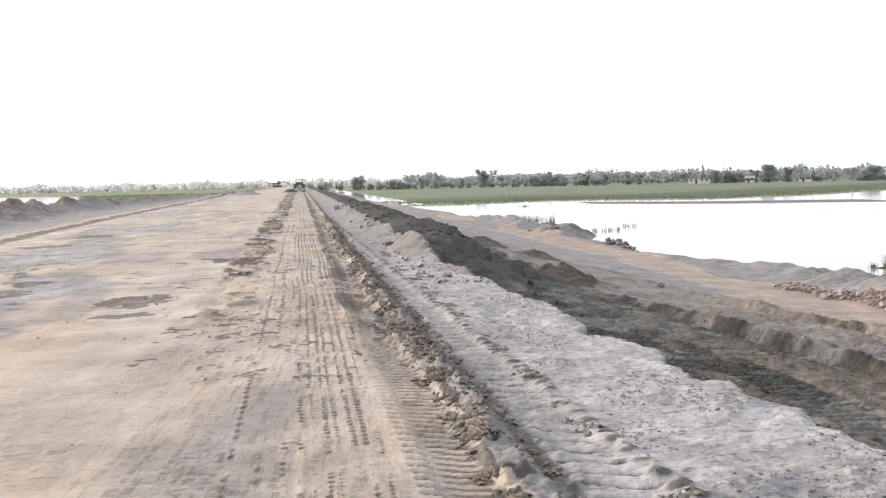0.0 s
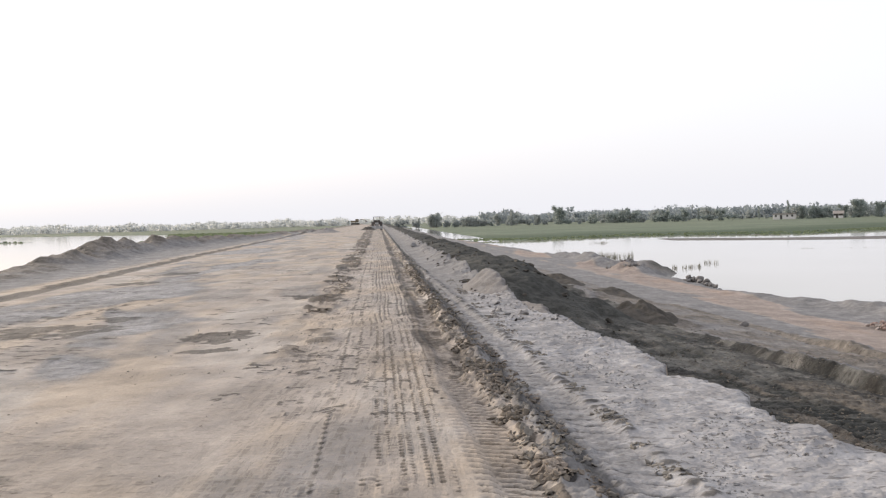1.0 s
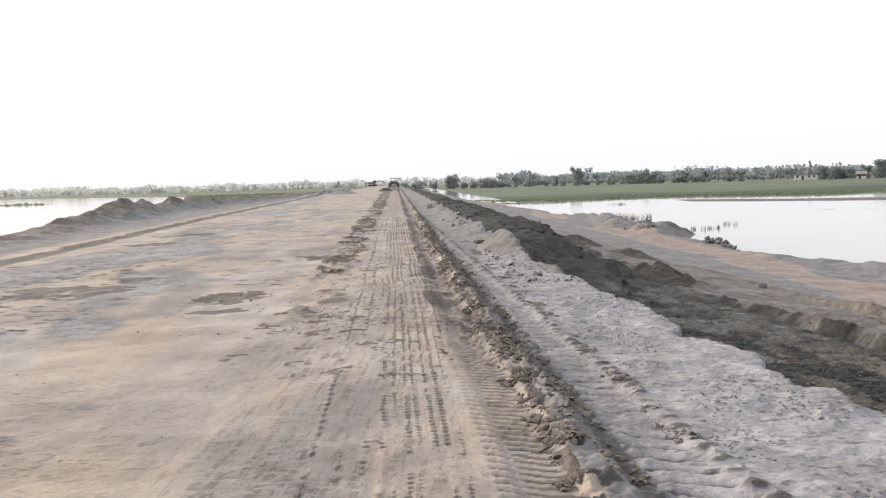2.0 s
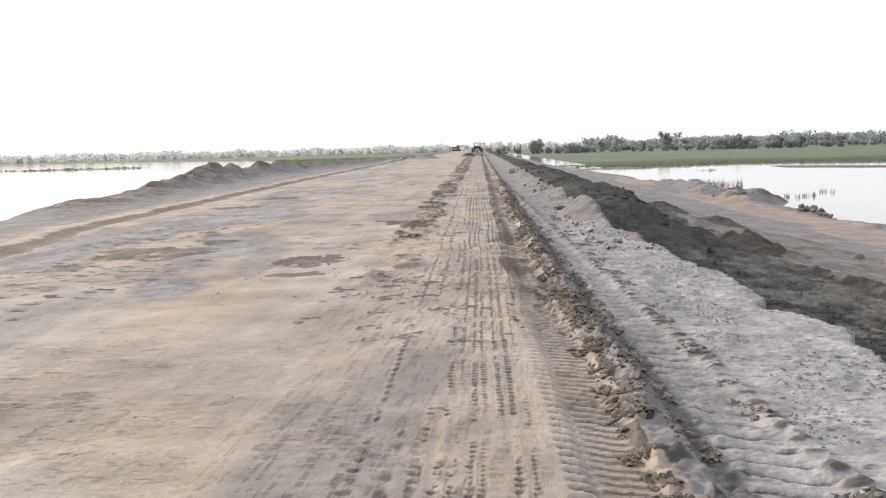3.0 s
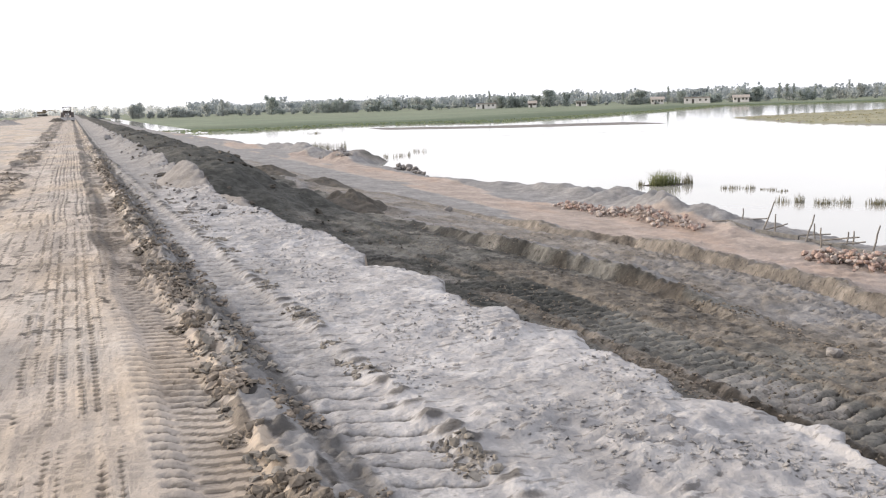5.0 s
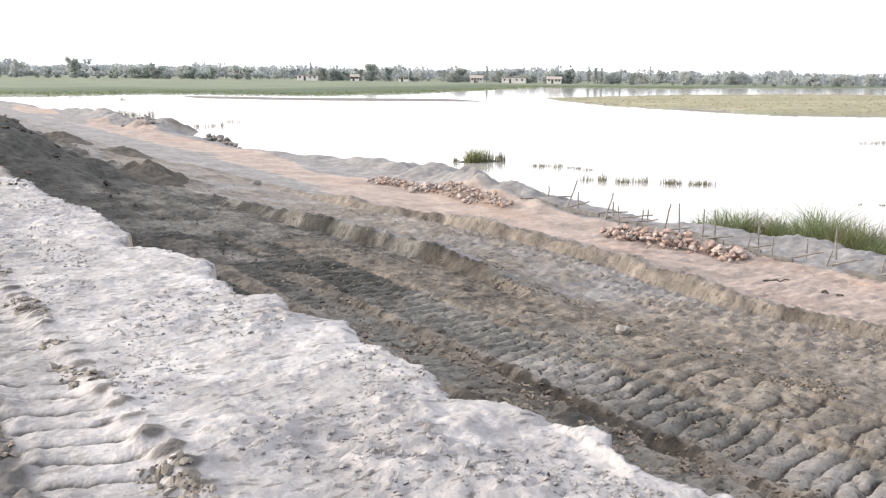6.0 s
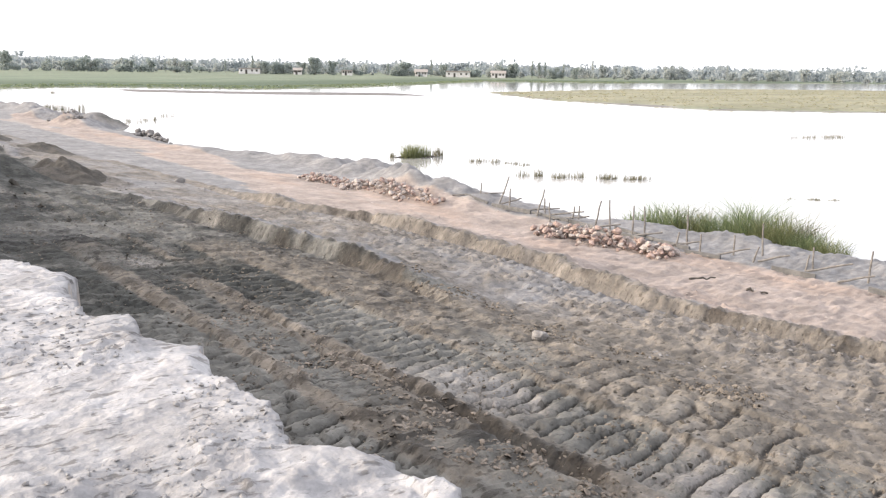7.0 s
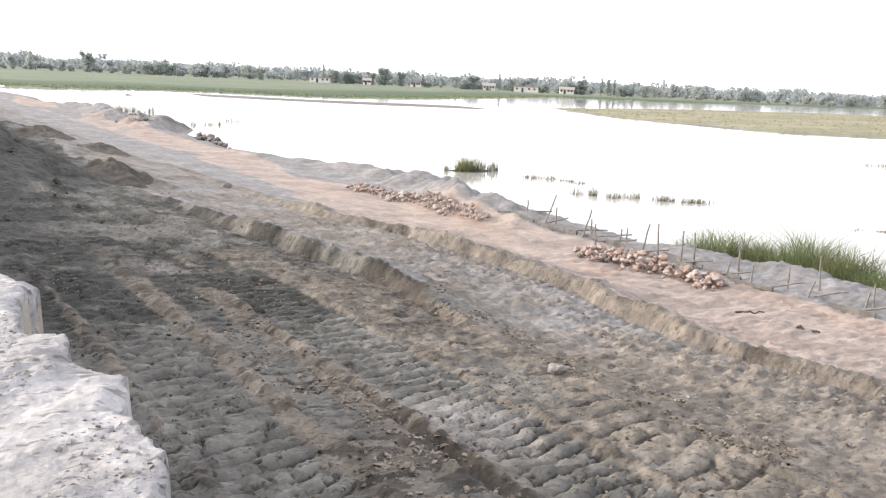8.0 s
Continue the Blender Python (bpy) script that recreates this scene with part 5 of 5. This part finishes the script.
def tree_kind(kind, seed, material):
    rng = random.Random(seed)
    if kind == "round":
        blobs = [(0, 0, 4.0, 2.5, 2.2), (0, 0, 2.0, 2.2, 1.5), (0.8, 0.4, 0.8, 2.2, 0.9)] + [(rng.uniform(-2, 2), rng.uniform(-2, 2), rng.uniform(3.4, 6.4), rng.uniform(1.0, 1.7), rng.uniform(0.8, 1.4)) for _ in range(6)]
        return trunk_mesh(4.6, 0.22, 4, seed), crown_mesh("crown", blobs, 0.42, material, seed)
    if kind == "tall":
        blobs = [(rng.uniform(-0.4, 0.4), rng.uniform(-0.4, 0.4), 2.4 + k * 1.25, 1.35 - 0.11 * k + rng.uniform(-0.2, 0.2), 1.0) for k in range(7)]
        return trunk_mesh(8.5, 0.2, 3, seed), crown_mesh("crown", blobs, 0.38, material, seed)
    if kind == "slim":
        blobs = [(rng.uniform(-0.3, 0.3), rng.uniform(-0.3, 0.3), 3.0 + k * 1.0, 1.0 + rng.uniform(-0.1, 0.5), 0.8) for k in range(6)]
        return trunk_mesh(8.0, 0.13, 5, seed), crown_mesh("crown", blobs, 0.35, material, seed)
    if kind == "wide":
        blobs = [(k * 1.6 - 3.2 + rng.uniform(-0.5, 0.5), rng.uniform(-1, 1), rng.uniform(2.2, 4.4), rng.uniform(1.4, 2.0), rng.uniform(1.4, 2.0)) for k in range(5)] + [(k * 2.0 - 3.0, rng.uniform(-1, 1), 0.9, 1.7, 1.0) for k in range(4)]
        return trunk_mesh(3.2, 0.25, 5, seed), crown_mesh("crown", blobs, 0.42, material, seed)
    blobs = [(rng.uniform(-1.8, 1.8), rng.uniform(-1.2, 1.2), rng.uniform(0.7, 1.7), rng.uniform(0.8, 1.3), rng.uniform(0.7, 1.1)) for _ in range(5)]
    return trunk_mesh(1.2, 0.12, 3, seed), crown_mesh("crown", blobs, 0.35, material, seed)


TREES = {}
LABELS = {"round": "round-crowned tree in haze-paled green beyond the marsh", "tall": "tall upright tree in haze-paled green beyond the marsh", "slim": "slim tree with a sparse crown beyond the marsh",
          "wide": "broad bushy tree in haze-paled green beyond the marsh", "bush": "low bush in haze-paled green beyond the marsh"}


def plant(kind, x, y, size, variant=0, pale=False):
    key = (kind, variant % 2, pale)
    if key not in TREES:
        TREES[key] = tree_kind(kind, 300 + 7 * len(TREES), M_LEAF_PALE if pale else M_LEAF)
    trunk, crown = TREES[key]
    name = "bush" if kind == "bush" else "tree"
    z, _, _ = far_land(np.array([float(x)]), np.array([float(y)]))
    base = empty(name, (x, y, max(float(z[0]), WATER_Z) - 0.05), (x * 37 + y * 11) % 360)
    size *= 0.85 if kind in ("slim", "tall") else 1.05
    base.scale = (size, size, size)
    part("trunk", trunk, None, base)
    part("crown", crown, None, base)
    return tagged(base, LABELS[kind], "bush" if kind == "bush" else "tree", "trees beyond the marsh")


row_1 = [("round", 54, 428, 1.25), ("bush", 59, 427, 1.2), ("wide", 71, 425, 0.9), ("wide", 82, 424, 1.1), ("wide", 89, 422, 1.25), ("bush", 102, 419, 1.8), ("round", 106, 418, 0.8), ("bush", 111, 417, 1.7), ("round", 115, 416, 0.85),
         ("tall", 121, 414, 0.7), ("bush", 125, 413, 1.3), ("round", 131, 411, 0.8), ("bush", 136, 409, 1.3), ("tall", 148, 406, 0.75), ("tall", 160, 401, 1.0), ("round", 166, 399, 0.9), ("wide", 170, 397, 1.0), ("wide", 174, 396, 1.1)]
row_2 = [("round", 182, 392, 0.85), ("round", 188, 389, 1.25), ("round", 195, 385, 0.95), ("bush", 201, 382, 1.8), ("tall", 205, 380, 0.75), ("bush", 208, 379, 1.4), ("slim", 220, 372, 0.85), ("round", 227, 368, 1.0), ("wide", 222, 366, 0.8),
         ("bush", 232, 364, 1.6), ("tall", 238, 360, 0.95), ("round", 243, 356, 0.9), ("bush", 250, 346, 1.8), ("wide", 256, 348, 0.9), ("bush", 266, 340, 1.7), ("wide", 269, 338, 1.1), ("round", 273, 336, 1.0), ("tall", 279, 330, 0.95),
         ("slim", 282, 328, 1.1), ("tall", 285, 327, 0.9), ("wide", 288, 323, 1.0), ("tall", 291, 320, 0.85), ("round", 295, 316, 0.8)]
row_3 = [("tall", 364, 375, 1.15), ("round", 369, 371, 1.1), ("slim", 374, 365, 0.9), ("wide", 379, 360, 1.1), ("bush", 384, 354, 1.8), ("bush", 389, 349, 1.5), ("round", 395, 342, 1.15), ("round", 400, 335, 0.8), ("bush", 407, 327, 1.2),
         ("tall", 416, 318, 1.0), ("wide", 424, 308, 1.3), ("wide", 431, 296, 1.2), ("round", 440, 284, 1.0), ("wide", 448, 268, 1.2), ("bush", 456, 255, 1.5), ("round", 462, 240, 1.0)]
row_4 = [("slim", -21, 430, 0.6), ("slim", -18, 431, 0.65), ("round", -9, 430, 1.0), ("round", -12, 432, 0.85), ("wide", 1, 430, 0.85), ("wide", 8, 432, 0.9), ("wide", 13, 430, 0.8), ("round", 23, 433, 0.8), ("slim", 30, 429, 1.05), ("bush", 32, 429, 1.6),
         ("round", 43, 428, 0.7), ("bush", 38, 430, 1.4), ("bush", -2, 428, 1.4), ("wide", -27, 432, 0.8), ("bush", -33, 434, 1.6), ("bush", 18, 428, 1.3), ("bush", 48, 427, 1.1), ("bush", 64, 426, 1.3), ("bush", 96, 421, 1.2)]
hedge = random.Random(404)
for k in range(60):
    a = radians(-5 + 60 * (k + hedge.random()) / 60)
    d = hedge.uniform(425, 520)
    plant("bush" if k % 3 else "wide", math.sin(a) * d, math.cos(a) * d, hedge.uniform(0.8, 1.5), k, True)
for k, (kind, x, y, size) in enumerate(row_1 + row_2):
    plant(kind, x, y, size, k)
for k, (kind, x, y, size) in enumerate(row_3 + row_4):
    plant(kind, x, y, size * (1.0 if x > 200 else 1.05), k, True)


def far_woods(lo, hi, count, seed, tone_lo, tone_hi, label):
    """Uneven woods along the horizon, one mesh."""
    rng = random.Random(seed)
    verts, faces = [], []
    for k in range(count):
        a = radians(lo + (hi - lo) * (k + rng.random()) / count)
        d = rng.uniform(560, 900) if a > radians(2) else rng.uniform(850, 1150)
        x0, y0 = math.sin(a) * d, math.cos(a) * d
        h = rng.uniform(6, 10.5) * (1.25 if rng.random() < 0.12 else 1) * (0.8 + 0.3 * noise.noise((k * 0.07, 3, 1)))
        w = rng.uniform(3, 8)
        for _ in range(95):
            c = Vector((x0 + rng.gauss(0, 0.5) * w, y0 + rng.gauss(0, 0.5) * w, LAND_Z + h * rng.random() ** 1.15))
            e = Euler((rng.uniform(0, 6.3), rng.uniform(0, 6.3), rng.uniform(0, 6.3))).to_matrix()
            s = rng.uniform(0.7, 1.7)
            o = len(verts)
            verts += [c + e @ Vector(v) for v in ((-s, 0, 0), (0, -s * 0.7, 0), (s, 0, 0.2), (0, s * 0.7, 0))]
            faces.append((o, o + 1, o + 2, o + 3))
    m = leaf_material("distant_haze_toned_leaves", tone_lo, tone_hi)
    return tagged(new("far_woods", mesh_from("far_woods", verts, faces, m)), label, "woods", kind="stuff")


# haze is painted into the leaf tones, palest toward the sun
far_woods(-62, 2, 370, 77, (0.56, 0.57, 0.56), (0.66, 0.665, 0.65), "woods painted pale for haze on the bright horizon")
far_woods(2, 68, 390, 78, (0.27, 0.30, 0.31), (0.33, 0.355, 0.365), "grey-green woods toned for haze along the horizon")


# ---------------------------------------------------------------- far houses
M_WALL = plain_material("limewashed_wall", (0.56, 0.53, 0.50), (0.68, 0.65, 0.62), 1.5, 0.9)
M_ROOF = plain_material("dusty_roof", (0.24, 0.21, 0.19), (0.34, 0.31, 0.28), 2.0, 0.85)
M_DOOR = plain_material("dark_opening", (0.06, 0.055, 0.05), (0.10, 0.09, 0.08), 3.0, 0.8)


def house(x, y, w, d, h, turn, flat=True):
    h *= 0.85
    z, _, _ = far_land(np.array([float(x)]), np.array([float(y)]))
    base = empty("house", (x, y, max(float(z[0]), WATER_Z)), turn)
    bm = bmesh.new()
    box(bm, (w, d, h + 0.4), (0, 0, h / 2 - 0.2), 0.04)
    part("wall", bm, M_WALL, base)
    bm = bmesh.new()
    if flat:
        box(bm, (w + 0.5, d + 0.5, 0.22), (0, 0, h + 0.1), 0.03)
        box(bm, (w + 0.1, 0.2, 0.4), (0, -d / 2, h + 0.38), 0.02)
    else:
        vs = [bm.verts.new(v) for v in ((-w / 2 - 0.4, -d / 2 - 0.4, h), (w / 2 + 0.4, -d / 2 - 0.4, h), (w / 2 + 0.4, d / 2 + 0.4, h), (-w / 2 - 0.4, d / 2 + 0.4, h), (-w / 2 - 0.4, 0, h + 1.3), (w / 2 + 0.4, 0, h + 1.3))]
        for f in ((0, 1, 5, 4), (2, 3, 4, 5), (1, 2, 5), (3, 0, 4), (3, 2, 1, 0)):
            bm.faces.new([vs[i] for i in f])
    part("roof", bm, M_ROOF, base)
    bm = bmesh.new()
    box(bm, (1.0, 0.12, 2.0), (-w * 0.15, -d / 2 - 0.03, 1.0), 0.02)
    part("door", bm, M_DOOR, base)
    for k in (-0.38, 0.12, 0.34):
        bm = bmesh.new()
        box(bm, (0.9, 0.12, 0.9), (w * k, -d / 2 - 0.03, 1.6), 0.02)
        part("window", bm, M_DOOR, base)
    return tagged(base, "low limewashed village house among trees beyond the marsh", "house", "village houses")


house(157, 398, 10, 6, 2.6, -20)
house(247, 349, 12, 7, 2.9, -35)
house(263, 337, 7, 5, 2.6, -35, False)
house(178, 388, 4, 4, 2.4, -25, False)
house(200, 378, 5, 4, 2.4, -25)
house(232, 360, 6, 5, 2.7, -30, False)


# ---------------------------------------------------------------- machines on the embankment
M_PAINT = plain_material("faded_machine_paint", (0.075, 0.065, 0.06), (0.125, 0.105, 0.095), 3.0, 0.7)
M_YELLOW = plain_material("dusty_yellow_paint", (0.15, 0.125, 0.085), (0.22, 0.185, 0.13), 3.0, 0.6)
M_RUBBER = plain_material("dusty_rubber", (0.045, 0.043, 0.04), (0.09, 0.085, 0.08), 5.0, 0.9)
M_STEEL = plain_material("worn_steel", (0.22, 0.21, 0.20), (0.36, 0.35, 0.34), 4.0, 0.45, 0.6)
M_LAMP = plain_material("lamp_glass", (0.55, 0.55, 0.53), (0.65, 0.65, 0.63), 6.0, 0.2)


def wheel(parent, x, y, r, w, rim_r):
    bm = bmesh.new()
    seg = 28
    prof = ((r * 0.62, -w / 2), (r * 0.9, -w / 2), (r, -w * 0.32), (r, w * 0.32), (r * 0.9, w / 2), (r * 0.62, w / 2))
    rings = [[bm.verts.new((x + o, y + rr * math.cos(2 * math.pi * k / seg), r + rr * math.sin(2 * math.pi * k / seg))) for rr, o in prof] for k in range(seg)]
    for k in range(seg):
        p, q = rings[k], rings[(k + 1) % seg]
        for j in range(len(prof)):
            bm.faces.new((p[j], q[j], q[(j + 1) % len(prof)], p[(j + 1) % len(prof)]))
    for k in range(16):
        a = 2 * math.pi * k / 16
        box(bm, (w * 0.9, 0.07, 0.06), (x, y + r * math.cos(a), r + r * math.sin(a)), 0, (math.degrees(a) + 90, 0, 0))
    tyre = part("wheel", bm, M_RUBBER, parent, "lugged black tyre")
    bm = bmesh.new()
    bmesh.ops.create_cone(bm, cap_ends=True, segments=24, radius1=rim_r, radius2=rim_r * 0.85, depth=w * 0.7, matrix=pose(x, y, r, 0, 90, 0))
    part("rim", bm, M_YELLOW, tyre)


def tractor(x, y, turn):
    base = empty("tractor", (x, y, ground_z(x, y)), turn)
    for sx in (-0.82, 0.82):
        wheel(base, sx, 1.0, 0.72, 0.42, 0.40)
        wheel(base, sx * 0.85, -1.1, 0.42, 0.28, 0.24)
    bm = bmesh.new()
    box(bm, (0.62, 2.0, 0.72), (0, -0.75, 1.0), 0.08)
    box(bm, (0.5, 1.6, 0.3), (0, 0.2, 0.62), 0.04)
    part("body", bm, M_PAINT, base)
    bm = bmesh.new()
    box(bm, (0.5, 0.06, 0.5), (0, -1.77, 1.0), 0.02)
    part("grille", bm, M_STEEL, base)
    for sx in (-0.2, 0.2):
        bm = bmesh.new()
        bmesh.ops.create_cone(bm, cap_ends=True, segments=16, radius1=0.09, radius2=0.11, depth=0.08, matrix=pose(sx, -1.80, 1.22, 90, 0, 0))
        part("headlight", bm, M_LAMP, base)
    for sx in (-0.82, 0.82):
        bm = bmesh.new()
        for k in range(7):
            a = radians(20 + 22 * k)
            box(bm, (0.46, 0.34, 0.04), (sx, 1.0 - 0.8 * math.cos(a), 0.72 + 0.8 * math.sin(a)), 0.01, (-math.degrees(a) + 90, 0, 0))
        part("mudguard", bm, M_PAINT, base)
    bm = bmesh.new()
    box(bm, (0.5, 0.5, 0.12), (0, 0.95, 1.15), 0.04)
    box(bm, (0.5, 0.1, 0.5), (0, 1.2, 1.4), 0.04)
    part("seat", bm, M_RUBBER, base)
    for sx in (-0.6, 0.6):
        for sy in (0.2, 1.35):
            bm = bmesh.new()
            box(bm, (0.10, 0.10, 1.35), (sx, sy, 1.72), 0.01)
            part("roof_post", bm, M_PAINT, base)
    bm = bmesh.new()
    box(bm, (1.5, 1.6, 0.12), (0, 0.75, 2.42), 0.04)
    part("roof", bm, M_PAINT, base)
    bm = bmesh.new()
    box(bm, (1.2, 0.06, 0.75), (0, 1.38, 1.45), 0.02)
    part("back_panel", bm, M_PAINT, base)
    bm = bmesh.new()
    box(bm, (1.15, 0.5, 0.5), (0, 0.3, 1.25), 0.06)
    part("dashboard", bm, M_PAINT, base)
    bm = bmesh.new()
    rod(bm, (0.18, -0.9, 1.3), (0.18, -0.9, 2.1), 0.04, 0.035, 10, 2)
    part("exhaust", bm, M_STEEL, base)
    bm = bmesh.new()
    box(bm, (2.3, 0.08, 0.55), (0, -2.15, 0.42), 0.02, (-12, 0, 0))
    box(bm, (0.08, 1.2, 0.1), (0.35, -1.6, 0.5), 0.01)
    box(bm, (0.08, 1.2, 0.1), (-0.35, -1.6, 0.5), 0.01)
    part("blade", bm, M_STEEL, base, "worn steel levelling blade")
    return tagged(base, "dark roofed tractor with a levelling blade on the embankment", "tractor")


tractor(x_of(-0.9, 160), 160, 5)


def excavator(x, y, turn):
    base = empty("excavator", (x, y, ground_z(x, y)), turn)
    for sy in (-1.0, 1.0):
        bm = bmesh.new()
        box(bm, (3.6, 0.5, 0.75), (0, sy, 0.4), 0.18)
        tr = part("track", bm, M_RUBBER, base)
        for k in range(14):
            bm = bmesh.new()
            box(bm, (0.12, 0.54, 0.05), (-1.6 + 0.246 * k, sy, 0.79), 0)
            part("track_plate", bm, M_STEEL, tr)
    bm = bmesh.new()
    box(bm, (2.6, 2.2, 0.9), (-0.5, 0, 1.5), 0.12)
    part("body", bm, M_YELLOW, base)
    bm = bmesh.new()
    box(bm, (1.3, 0.95, 1.5), (0.75, 0.6, 1.95), 0.1)
    cab = part("cab", bm, M_YELLOW, base)
    bm = bmesh.new()
    box(bm, (0.06, 0.75, 0.8), (1.41, 0.6, 2.15), 0.01)
    part("window", bm, M_DOOR, cab)
    for name, a, c, w in (("boom", (0.9, -0.3, 1.7), (3.6, -0.3, 2.5), 0.36), ("arm", (3.5, -0.3, 2.5), (5.6, -0.3, 1.9), 0.28)):
        bm = bmesh.new()
        a, c = Vector(a), Vector(c)
        L = (c - a).length
        box(bm, (L, 0.3, w), (0, 0, 0), 0.04)
        bm.transform(Matrix.Translation((a + c) / 2) @ (c - a).to_track_quat("X", "Z").to_matrix().to_4x4())
        part(name, bm, M_YELLOW, base)
    bm = bmesh.new()
    box(bm, (0.7, 0.9, 0.75), (5.7, -0.3, 1.5), 0.14, (0, 25, 0))
    part("bucket", bm, M_STEEL, base)
    return tagged(base, "dusty excavator with its arm stretched out on the far embankment", "excavator")


excavator(x_of(-11.6, 395), 395, -15)
